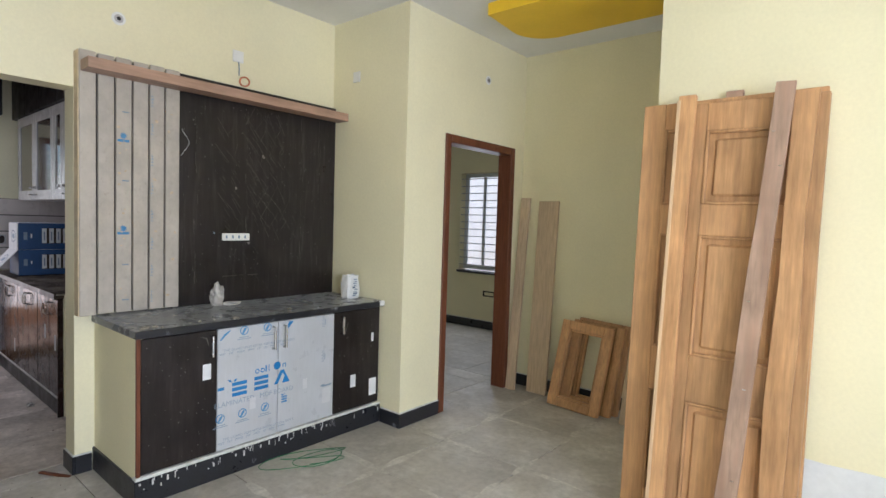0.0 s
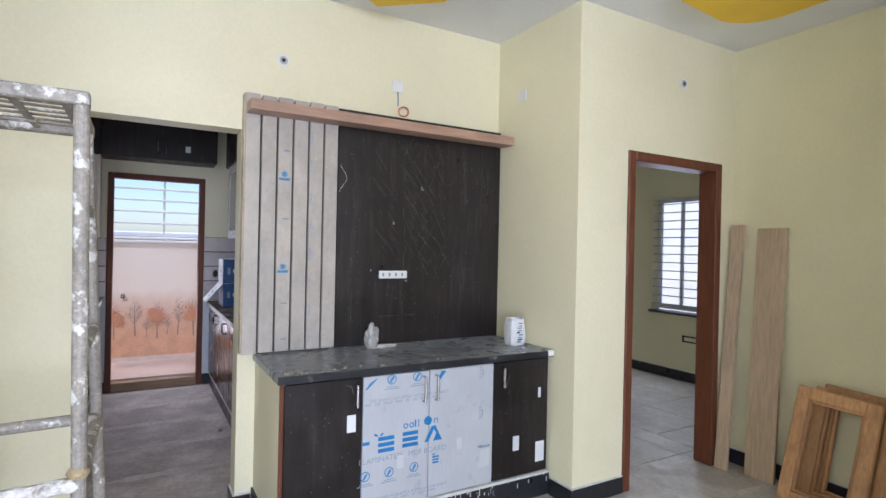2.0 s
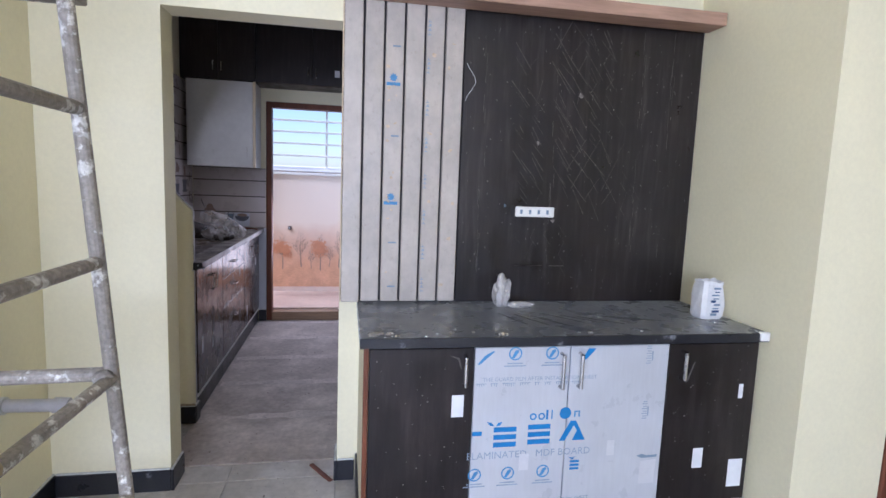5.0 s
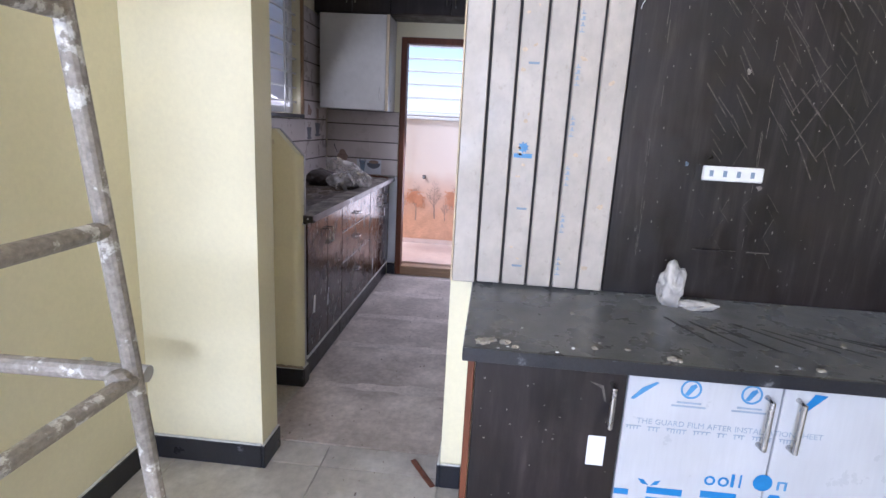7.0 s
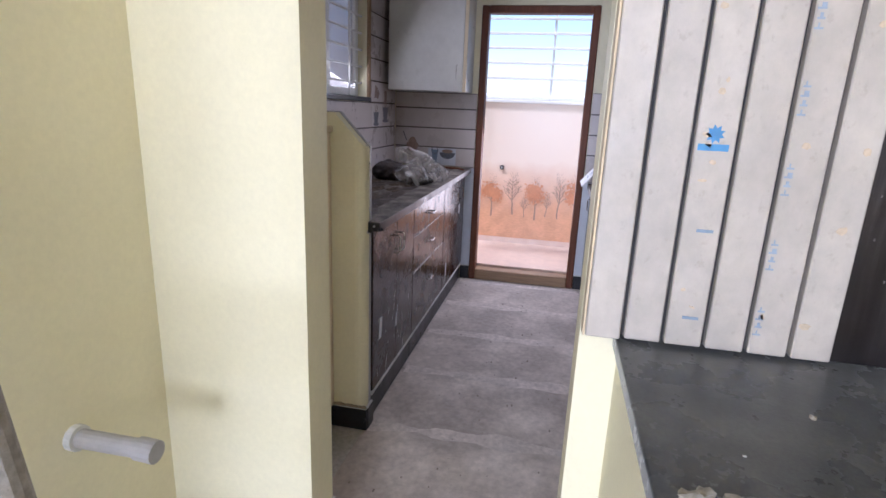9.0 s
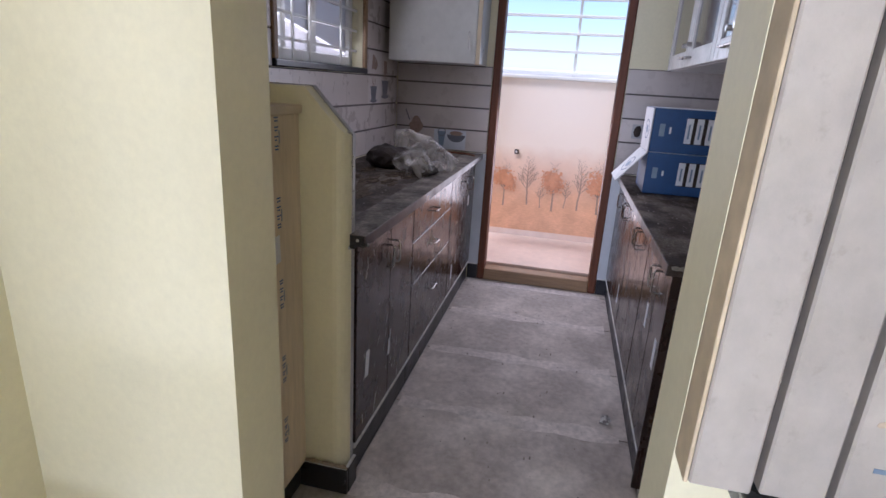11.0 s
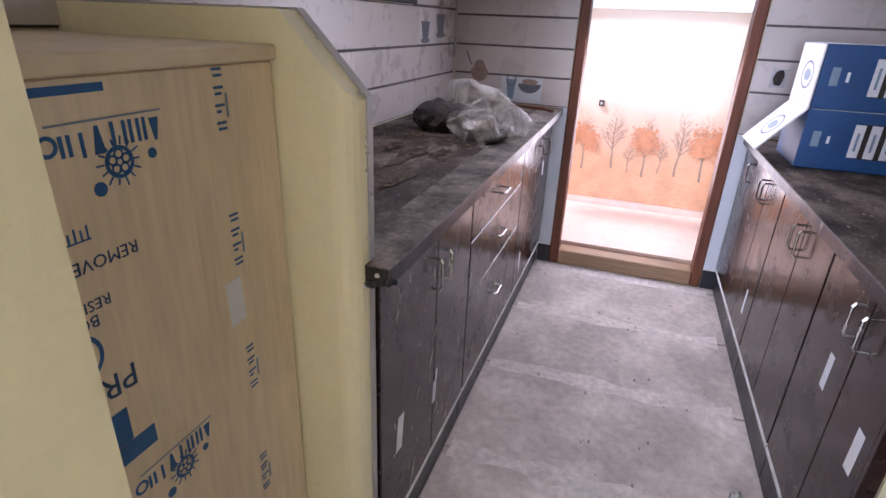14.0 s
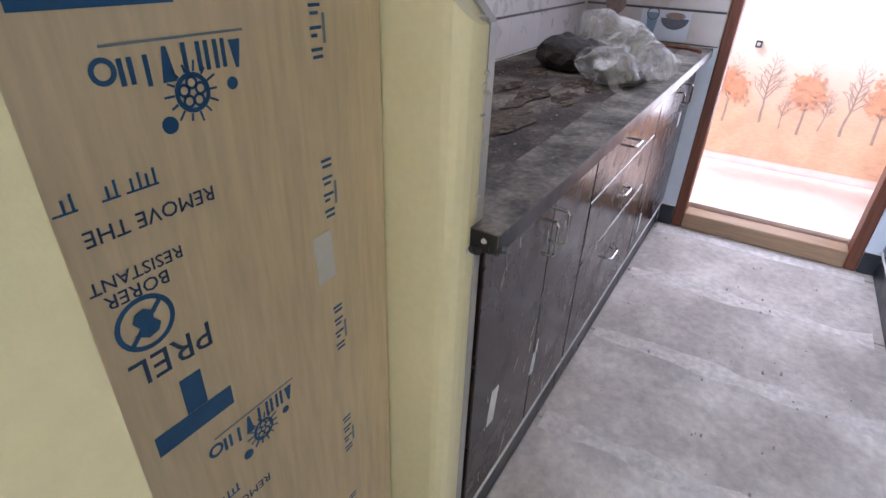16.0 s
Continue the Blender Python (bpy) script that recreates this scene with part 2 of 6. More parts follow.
LEDGE = material("pale_board_top", (0.66, 0.56, 0.40), 0.6, grain=0.06, grain_scale=20, blotch=0.08)
CARTON = material("blue_carton", (0.009, 0.060, 0.19), 0.45, grain=0.08, grain_scale=20, blotch=0.08, blotch_scale=7, bump=0.08)
CARTONTOP = material("white_carton_flap", (0.66, 0.66, 0.66), 0.6, grain=0.05, blotch=0.08, blotch_scale=10)
PUTTY = material("white_paper_bag", (0.74, 0.74, 0.75), 0.6, grain=0.06, bump=0.3, bump_scale=50)
SACK = material("dark_brown_sack", (0.030, 0.021, 0.018), 0.8, grain=0.5, grain_scale=30, blotch=0.3, blotch_scale=8, bump=0.5, bump_scale=40)
WIRE = material("green_wire", (0.04, 0.20, 0.09), 0.5, grain=0.1)
COPPER = material("copper_wire", (0.65, 0.24, 0.14), 0.35, metal=0.6, grain=0.1)
PINKWALL = material("pink_glazed_tile", (0.75, 0.59, 0.52), 0.25, grain=0.03, grain_scale=12, blotch=0.05, blotch_scale=3, vary=0.03, second=(0.78, 0.66, 0.60), second_scale=2.5, second_low=0.5, second_high=0.75)
LEAFPRINT = material("orange_print_leaves", (0.63, 0.29, 0.16), 0.35, grain=0.10, grain_scale=30)
BARKPRINT = material("brown_print_bark", (0.30, 0.21, 0.17), 0.4, grain=0.2, grain_scale=60)
PINKFLOOR = material("pink_floor_tile", (0.66, 0.51, 0.415), 0.35, grain=0.07, grain_scale=16, blotch=0.07, vary=0.04)
WHITEWALL = material("white_facade", (0.86, 0.85, 0.82), 0.7, grain=0.03, blotch=0.05)
EARTH = material("dry_earth", (0.30, 0.22, 0.15), 0.9, grain=0.25, grain_scale=10, blotch=0.2, blotch_scale=0.6, bump=0.4, bump_scale=12)


def glass(name, colour=(1, 1, 1), rough=0.02):
    m = bpy.data.materials.new(name)
    m.use_nodes = True
    b = m.node_tree.nodes["Principled BSDF"]
    b.inputs["Base Color"].default_value = (*colour, 1)
    b.inputs["Roughness"].default_value = rough
    b.inputs["Transmission Weight"].default_value = 1.0
    b.inputs["IOR"].default_value = 1.45
    return m


GLASS = glass("clear_glass")
FROST = glass("milky_window_glass", (0.85, 0.93, 0.93), 0.35)
DUSTYGLASS = glass("dusty_grey_glass", (0.42, 0.40, 0.40), 0.6)
DARKGLASS = material("dark_tinted_glass", (0.05, 0.03, 0.03), 0.08, grain=0.1, coat=0.5)


def film_bag(name, low, high):
    """Clear plastic film: partly see-through, milkier along its soft folds."""
    m = bpy.data.materials.new(name)
    m.use_nodes = True
    nt = m.node_tree
    N, L = nt.nodes, nt.links
    b = N["Principled BSDF"]
    b.inputs["Base Color"].default_value = (0.82, 0.79, 0.76, 1)
    b.inputs["Roughness"].default_value = 0.15
    geo = N.new("ShaderNodeNewGeometry")
    fold = N.new("ShaderNodeTexNoise")
    fold.inputs["Scale"].default_value, fold.inputs["Detail"].default_value, fold.inputs["Distortion"].default_value = 6.0, 3.0, 1.6
    L.new(geo.outputs["Position"], fold.inputs["Vector"])
    mr = N.new("ShaderNodeMapRange")
    mr.inputs["From Min"].default_value, mr.inputs["From Max"].default_value = 0.40, 0.60
    mr.inputs["To Min"].default_value, mr.inputs["To Max"].default_value = low, high
    L.new(fold.outputs["Fac"], mr.inputs["Value"])
    fine = N.new("ShaderNodeTexNoise")
    fine.inputs["Scale"].default_value, fine.inputs["Detail"].default_value, fine.inputs["Distortion"].default_value = 13.0, 1.5, 2.2
    L.new(geo.outputs["Position"], fine.inputs["Vector"])
    bump = N.new("ShaderNodeBump")
    bump.inputs["Strength"].default_value, bump.inputs["Distance"].default_value = 0.7, 0.03
    L.new(fine.outputs["Fac"], bump.inputs["Height"])
    L.new(bump.outputs["Normal"], b.inputs["Normal"])
    tr = N.new("ShaderNodeBsdfTransparent")
    mix = N.new("ShaderNodeMixShader")
    L.new(mr.outputs["Result"], mix.inputs[0])
    L.new(tr.outputs[0], mix.inputs[1])
    L.new(b.outputs[0], mix.inputs[2])
    L.new(mix.outputs[0], N["Material Output"].inputs[0])
    return m


def mural_print():
    """Printed tile: orange autumn ground that fades upward into the pink of the wall."""
    m = material("autumn_ground_print", (0.66, 0.37, 0.23), 0.3, grain=0.10, grain_scale=30, blotch=0.10, blotch_scale=9, stretch=(1, 1, 4))
    nt = m.node_tree
    N, L = nt.nodes, nt.links
    b = N["Principled BSDF"]
    old = b.inputs["Base Color"].links[0].from_socket
    geo = N.new("ShaderNodeNewGeometry")
    sep = N.new("ShaderNodeSeparateXYZ")
    L.new(geo.outputs["Position"], sep.inputs[0])
    t = N.new("ShaderNodeTexNoise")
    t.inputs["Scale"].default_value, t.inputs["Detail"].default_value = 7.0, 6.0
    L.new(geo.outputs["Position"], t.inputs["Vector"])
    add = N.new("ShaderNodeMath")
    add.operation = "MULTIPLY_ADD"
    add.inputs[1].default_value = 0.16
    L.new(t.outputs["Fac"], add.inputs[0])
    L.new(sep.outputs["Z"], add.inputs[2])
    stops = N.new("ShaderNodeMapRange")
    stops.inputs["From Min"].default_value, stops.inputs["From Max"].default_value = 0.36, 1.00
    L.new(add.outputs[0], stops.inputs["Value"])
    ramp = N.new("ShaderNodeValToRGB")
    ramp.color_ramp.elements[0].color = (0.66, 0.37, 0.23, 1)
    ramp.color_ramp.elements[0].position = 0.10
    ramp.color_ramp.elements[1].color = (0.83, 0.705, 0.605, 1)
    mid = ramp.color_ramp.elements.new(0.42)
    mid.color = (0.66, 0.44, 0.34, 1)
    L.new(stops.outputs["Result"], ramp.inputs["Fac"])
    mix = N.new("ShaderNodeMix")
    mix.data_type = "RGBA"
    L.new(stops.outputs["Result"], mix.inputs["Factor"])
    L.new(old, mix.inputs["A"])
    L.new(ramp.outputs["Color"], mix.inputs["B"])
    L.new(mix.outputs["Result"], b.inputs["Base Color"])
    return m


BAGFILM = film_bag("clear_plastic_bag", 0.05, 0.50)
ROLLFILM = film_bag("milky_gathered_film", 0.16, 0.62)
MILKFILM = film_bag("milky_plastic_bag", 0.35, 0.70)
MURAL = mural_print()

# ---- building helpers ----


def thing(name, at=(0, 0, 0), label="", category="", group="", kind=""):
    ob = new(name)
    ob.empty_display_size = 0.1
    ob.location = at
    return tagged(ob, label, category, group, kind)


def origin(ob):
    """World place of a thing that stands unturned."""
    return Vector(ob.location) + (origin(ob.parent) if ob.parent else Vector((0, 0, 0)))


def part(name, bm, mat, parent=None, label="", smooth=False):
    """One mesh object from a bmesh in world places, under a thing or a part."""
    if parent is not None:
        bmesh.ops.translate(bm, verts=bm.verts, vec=-origin(parent))
    me = bpy.data.meshes.new(name)
    bm.to_mesh(me)
    bm.free()
    me.materials.append(mat)
    if smooth:
        for p in me.polygons:
            p.use_smooth = True
    ob = new(name, me)
    ob.parent = parent
    return tagged(ob, label)


def struct(name, bm, mat, label="", category="", smooth=False):
    return tagged(part(name, bm, mat, None, "", smooth), label, category, "", "structure")


def add_box(bm, x0, x1, y0, y1, z0, z1, bevel=0.0, segments=1):
    made = bmesh.ops.create_cube(bm, size=1.0)["verts"]
    for v in made:
        v.co = Vector(((x0 + x1) / 2 + v.co.x * (x1 - x0), (y0 + y1) / 2 + v.co.y * (y1 - y0), (z0 + z1) / 2 + v.co.z * (z1 - z0)))
    if bevel:
        edges = list({e for v in made for e in v.link_edges})
        bmesh.ops.bevel(bm, geom=edges, offset=bevel, segments=segments, affect="EDGES", profile=0.5)
    return bm


def box(x0, x1, y0, y1, z0, z1, bevel=0.0, segments=1):
    return add_box(bmesh.new(), x0, x1, y0, y1, z0, z1, bevel, segments)


def boxes(*specs, bevel=0.0):
    bm = bmesh.new()
    for s in specs:
        add_box(bm, *s, bevel=bevel)
    return bm


def turned(bm, m):
    bmesh.ops.transform(bm, matrix=m, verts=bm.verts)
    return bm


def prism(profile, axis, a, b):
    """A profile of pairs drawn out along an axis: 'x' takes (y, z), 'y' takes (x, z), 'z' takes (x, y)."""
    put = {"x": lambda u, v, w: (w, u, v), "y": lambda u, v, w: (u, w, v), "z": lambda u, v, w: (u, v, w)}[axis]
    bm = bmesh.new()
    lo = [bm.verts.new(put(u, v, a)) for u, v in profile]
    hi = [bm.verts.new(put(u, v, b)) for u, v in profile]
    bm.faces.new(lo)
    bm.faces.new(hi)
    n = len(lo)
    for i in range(n):
        bm.faces.new((lo[i], lo[(i + 1) % n], hi[(i + 1) % n], hi[i]))
    bmesh.ops.recalc_face_normals(bm, faces=bm.faces)
    return bm


def tube(points, radius, sides=10, bm=None, caps=True):
    """A round bar along points."""
    bm = bm or bmesh.new()
    rings = []
    pts = [Vector(p) for p in points]
    side = None
    for i, p in enumerate(pts):
        d = (pts[min(i + 1, len(pts) - 1)] - pts[max(i - 1, 0)]).normalized()
        if side is None:
            side = d.cross(Vector((0, 0, 1)) if abs(d.z) < 0.9 else Vector((1, 0, 0))).normalized()
        side = (side - d * side.dot(d)).normalized()
        up = d.cross(side)
        rings.append([bm.verts.new(p + radius * (math.cos(a) * side + math.sin(a) * up)) for a in (2 * math.pi * k / sides for k in range(sides))])
    for r0, r1 in zip(rings, rings[1:]):
        for k in range(sides):
            bm.faces.new((r0[k], r0[(k + 1) % sides], r1[(k + 1) % sides], r1[k]))
    if caps:
        bm.faces.new(rings[0][::-1])
        bm.faces.new(rings[-1])
    return bm


def lettering(text, size, m, lift=0.0):
    """Words as a thin mesh; the text lies in the local xy plane, its pose is m."""
    cu = bpy.data.curves.new("lettering", "FONT")
    cu.body, cu.size, cu.align_x, cu.align_y, cu.resolution_u = text, size, "CENTER", "CENTER", 2
    cu.extrude = 0.0003
    ob = bpy.data.objects.new("lettering", cu)
    scene.collection.objects.link(ob)
    me = bpy.data.meshes.new_from_object(ob.evaluated_get(bpy.context.evaluated_depsgraph_get()))
    bpy.data.objects.remove(ob)
    bm = bmesh.new()
    bm.from_mesh(me)
    bpy.data.meshes.remove(me)
    return turned(bm, m)


def flat(points, m, thick=0.0006):
    """A thin printed shape from outline points in a local xy plane."""
    return turned(prism(points, "z", -thick / 2, thick / 2), m)


def disc(r, n=20, cx=0.0, cy=0.0, r2=None):
    return [(cx + r * math.cos(2 * math.pi * k / n), cy + (r2 or r) * math.sin(2 * math.pi * k / n)) for k in range(n)]


def ring_shape(r, w, m, n=28):
    bm = bmesh.new()
    a = [bm.verts.new((r * math.cos(2 * math.pi * k / n), r * math.sin(2 * math.pi * k / n), 0)) for k in range(n)]
    b = [bm.verts.new(((r - w) * math.cos(2 * math.pi * k / n), (r - w) * math.sin(2 * math.pi * k / n), 0)) for k in range(n)]
    for k in range(n):
        bm.faces.new((a[k], a[(k + 1) % n], b[(k + 1) % n], b[k]))
    return turned(bm, m)


def joined(*bms):
    out = bmesh.new()
    for b in bms:
        me = bpy.data.meshes.new("t")
        b.to_mesh(me)
        b.free()
        out.from_mesh(me)
        bpy.data.meshes.remove(me)
    return out


def draped(centre, size, seed, levels=5):
    """Thin film lying in soft folds with ridges."""
    bm = bmesh.new()
    bmesh.ops.create_icosphere(bm, subdivisions=levels, radius=1.0)
    off = Vector((seed * 2.3, seed * 1.1, seed * 0.7))
    for v in bm.verts:
        p = v.co.copy()
        n = 0.45 * noise.noise(p * 1.1 + off) - 0.34 * abs(noise.noise(p * 1.9 + off)) - 0.05 * abs(noise.noise(p * 4.5 + off))
        p *= 1.12 + n
        p.z = max(p.z, -0.62)
        v.co = Vector(centre) + Vector((p.x * size[0], p.y * size[1], (p.z + 0.62) * size[2]))
    return bm


def crumple(centre, size, seed, levels=3, amount=0.25, sharp=3.0):
    """A creased lump standing on its centre's height."""
    bm = bmesh.new()
    bmesh.ops.create_icosphere(bm, subdivisions=levels, radius=1.0)
    off = Vector((seed * 3.1, seed * 1.7, seed * 0.9))
    for v in bm.verts:
        p = v.co.copy()
        n = noise.noise(p * sharp + off) * 0.6 + abs(noise.noise(p * sharp * 2.1 + off)) * 0.8 + noise.noise(p * sharp * 4 + off) * 0.3
        p *= 1 + amount * n
        p.z = max(p.z, -0.75)
        v.co = Vector(centre) + Vector((p.x * size[0], p.y * size[1], (p.z + 0.75) * size[2]))
    return bm


FACE_X = Matrix(((0, 0, 1, 0), (1, 0, 0, 0), (0, 1, 0, 0), (0, 0, 0, 1)))  # reads along +y, up z, faces +x
FACE_Y = Matrix(((-1, 0, 0, 0), (0, 0, 1, 0), (0, 1, 0, 0), (0, 0, 0, 1)))  # reads along -x, up z, faces +y


def on_x(x, y, z, turn=0):
    return Matrix.Translation((x, y, z)) @ FACE_X @ pose(0, 0, 0, 0, 0, turn)


def on_y(x, y, z, turn=0):
    return Matrix.Translation((x, y, z)) @ FACE_Y @ pose(0, 0, 0, 0, 0, turn)

# ---- structure ----
H = 2.93          # ceiling height
TVW = -3.360      # wall behind the TV panel
BACK = -3.512     # its kitchen side
NOOK = 2.62
BW = -2.56        # bedroom door wall
FARY = 4.12
KX = -6.38        # kitchen end wall
KL, KR = -0.52, 1.72
LW = -0.31        # side wall by the scaffold
OUTX = -7.40      # compound wall

struct("wall_tv", boxes((BACK, TVW, LW, 0.172, 0, H), (BACK, TVW, 0.905, NOOK, 0, H), (BACK, TVW, 0.172, 0.905, 2.105, H)), CREAM, "cream painted wall with the open kitchen doorway", "wall")
struct("wall_pier", boxes((BACK, BW, NOOK, 3.03, 0, H)), CREAM, "cream painted pier beside the bedroom door", "wall")
struct("wall_bedroom_door", boxes((BW - 0.13, BW, 3.97, FARY, 0, H), (BW - 0.13, BW, 3.03, 3.97, 2.11, H)), CREAM, "cream painted wall above the bedroom door", "wall")
struct("wall_far", boxes((BW, 2.75, FARY, FARY + 0.13, 0, H)), CREAM, "cream painted wall behind leaning planks", "wall")
struct("wall_partition", boxes((-0.915, 2.6, 2.70, 2.82, 0, H)), CREAM, "cream painted wall with doors leaning on it", "wall")
struct("wall_left", boxes((TVW, -0.95, LW - 0.13, LW, 0, H)), CREAM, "cream painted wall with a pipe stub", "wall")
struct("wall_left_return", boxes((-1.08, -0.95, -2.0, LW - 0.13, 0, H)), CREAM, "cream painted return wall", "wall")
struct("wall_south", boxes((-1.08, 2.6, -2.13, -2.0, 0, H)), CREAM, "cream painted wall behind the walker", "wall")
# Unseen wall; its alcove opening (y 3.0 to 3.92) is added for light.
struct("wall_entrance", boxes((2.6, 2.75, -2.13, -1.50, 0, H), (2.6, 2.75, 0.90, 3.0, 0, H), (2.6, 2.75, 3.92, FARY, 0, H), (2.6, 2.75, -1.50, 0.90, 2.3, H), (2.6, 2.75, 3.0, 3.92, 0, 0.9), (2.6, 2.75, 3.0, 3.92, 2.2, H)), CREAM, "cream painted wall with the wide entrance opening", "wall")
struct("wall_bedroom_back", boxes((-6.4, -4.71, 5.95, 6.1, 0, H), (-4.04, BW, 5.95, 6.1, 0, H), (-4.71, -4.04, 5.95, 6.1, 0, 0.755), (-4.71, -4.04, 5.95, 6.1, 2.15, H)), CREAM, "cream painted bedroom wall with a barred window", "wall")
struct("wall_bedroom_side", boxes((-6.53, -6.4, 2.62, 6.1, 0, H)), CREAM, "cream painted bedroom wall", "wall")
struct("wall_bedroom_east", boxes((BW - 0.13, BW, FARY, 6.1, 0, H)), CREAM, "cream painted bedroom wall", "wall")
struct("wall_kitchen_north", boxes((KX, -4.54, KR, KR + 0.13, 0, H), (-6.53, BACK, 2.49, 2.62, 0, H)), CREAM, "cream painted kitchen wall", "wall")
struct("wall_kitchen_stub", boxes((-4.54, -4.37, 1.315, 2.49, 0, H), (-4.54, -4.37, 1.115, 1.315, 0, 0.835)), CREAM, "cream painted end wall of the kitchen counter", "wall")
struct("wall_kitchen_end", boxes((KX - 0.15, KX, KL - 0.13, 0.158, 0, H), (KX - 0.15, KX, 1.027, KR + 0.9, 0, H), (KX - 0.15, KX, 0.158, 1.027, 2.155, H)), CREAM, "cream painted wall with the back door opening", "wall")
struct("wall_kitchen_south", boxes((KX, -5.72, KL - 0.13, KL, 0, H), (-4.74, TVW, KL - 0.13, KL, 0, H), (-5.72, -4.74, KL - 0.13, KL, 0, 1.42), (-5.72, -4.74, KL - 0.13, KL, 2.35, H)), CREAM, "cream painted kitchen wall with a window", "wall")
struct("ceiling", boxes((-6.53, 2.75, -2.13, 6.1, H, H + 0.15)), CEILING, "white painted flat ceiling", "ceiling")
struct("floor", boxes((-6.53, 2.75, -2.13, 6.1, -0.15, -0.006)), JOINT, "grey stone slab floor with pale joints", "floor")

# low partition beside the kitchen counter, with a cut corner
LOW = [(KL, 0.0), (0.085, 0.0), (0.085, 1.225), (-0.04, 1.357), (KL, 1.357)]
bm = prism(LOW, "x", -4.105, -4.055)
edges = [e for e in bm.edges if all(v.co.y > 0.08 and v.co.x > -4.06 for v in e.verts)]
bmesh.ops.bevel(bm, geom=edges, offset=0.042, segments=5, affect="EDGES", profile=0.5)
low_wall = struct("wall_low_partition", bm, CREAM, "cream low partition with a cut-off corner", "partition")
part("edge_slab", prism([(KL, 0.0), (0.087, 0.0), (0.087, 1.229), (-0.039, 1.361), (KL, 1.361)], "x", -4.126, -4.1055), PVC, low_wall, "grey cement edge")


chips = random.Random(21)
for k in range(20):
    u = chips.random()
    y, z = (-0.34 + 0.30 * (u / 0.4), 1.359) if u < 0.4 else (-0.04 + 0.125 * (u - 0.4) / 0.3, 1.357 - 0.132 * (u - 0.4) / 0.3) if u < 0.7 else (0.086, 1.225 - 0.28 * (u - 0.7) / 0.3)
    r = chips.uniform(0.002, 0.0055)
    part("cement_chip", crumple((-4.104 + chips.uniform(-0.012, 0.004), y, z - r), (r * chips.uniform(1, 2.2), r * chips.uniform(1, 2.5), r * 0.9), k, 1, 0.7), JOINT, low_wall, "rough cement chip")

band = [(-0.91 + 3.5 * k / 60, 0.495 + 0.012 * noise.noise(Vector((k * 0.35, 0, 9)))) for k in range(61)]
bm = prism([(2.59, 0.001), (-0.91, 0.001)] + band, "y", 2.6965, 2.6995)
struct("trim_putty_band", bm, PUTTYBAND, "white unpainted putty band along the wall's foot", "wall")


# skirting: dark stone strips with a smear of white paint on top
def skirting(name, x0, x1, y0, y1, z=0.10):
    s = struct(name, box(x0, x1, y0, y1, 0.0, z, 0.003), SKIRT, "black stone skirting with white paint smears", "skirting")
    part("paint_line", box(x0 + 0.002, x1 - 0.002, y0 + 0.002, y1 - 0.002, z, z + 0.008, 0.002), GROUT, s, "smeared white paint line")
    return s


T = 0.014
YBACK = -0.076
skirting("baseboard_left_pier", TVW, TVW + T, LW + T, 0.172, 0.10)
skirting("baseboard_left_jamb", BACK, TVW + T, 0.172, 0.172 + T, 0.10)
skirting("baseboard_right_jamb", BACK, TVW + T, 0.905 - T, 0.905, 0.10)
skirting("baseboard_right_stub", TVW, TVW + T, 0.905, 1.0 - T, 0.10)
skirting("baseboard_left_wall", TVW, -0.95, LW, LW + T, 0.10)
skirting("baseboard_nook", -2.745, BW, NOOK - T, NOOK, 0.10)
skirting("baseboard_pier", BW, BW + T, NOOK - T, 3.03, 0.10)
skirting("baseboard_door_side", BW, BW + T, 3.97, FARY - T, 0.10)
skirting("baseboard_far", BW, 2.6, FARY - T, FARY, 0.10)
skirting("baseboard_bedroom", -6.4, -2.69, 5.95 - T, 5.95, 0.11)
skirting("baseboard_low_partition", -4.055, -4.055 + T, YBACK, 0.085 + T, 0.10)
for k in range(9):
    r = 0.008 + 0.006 * abs(noise.noise(Vector((k * 2.3, 1.1, 4))))
    part("mortar_crumb", crumple((-4.046, -0.066 + 0.019 * k, 0.106), (r * 0.8, r * 1.3, r * 0.7), k + 20, 2, 0.6), MORTAR, bpy.data.objects["baseboard_low_partition"], "brown mortar crumb")
skirting("baseboard_low_end", -4.126, -4.055, 0.0875, 0.0875 + T, 0.10)
skirting("baseboard_end_left", KX, KX + T, 0.085, 0.158, 0.11)
skirting("baseboard_end_right", KX, KX + T, 1.027, 1.10, 0.11)

for a, b, top_z in ((0.0855, 0.1595, 0.932), (1.0255, 1.1000, 0.874)):
    struct("trim_door_strip", box(KX + 0.0005, KX + 0.007, a, b, 0.112, top_z, 0.001), STRIP, "pale blue-grey strip beside the back door", "trim")

# ---- doors and windows ----


def door_frame(name, label, a, b, lo, hi, w, top, mat, sill=None):
    """Two posts and a head; lo..hi is the depth through the wall, a..b the width along y."""
    f = tagged(thing(name, (hi, (a + b) / 2, 0)), label, "door frame", "", "structure")
    part("post", box(lo, hi, a, a + w, 0, top, 0.006), mat, f)
    part("post", box(lo, hi, b - w, b, 0, top, 0.006), mat, f)
    part("head", box(lo, hi, a + w, b - w, top - w, top, 0.006), mat, f)
    if sill:
        part("threshold", box(lo, hi, a + w, b - w, 0, sill, 0.006), SILLWOOD, f, "worn pale wooden threshold")
    return f


door_frame("door_1", "brown polished wooden frame of the open bedroom door", 3.032, 3.968, BW - 0.125, BW + 0.012, 0.062, 2.108, FRAMEWOOD)
door_frame("door_2", "brown wooden frame of the open back door", 0.160, 1.025, KX - 0.10, KX + 0.012, 0.052, 2.153, FRAMEWOOD, 0.088)

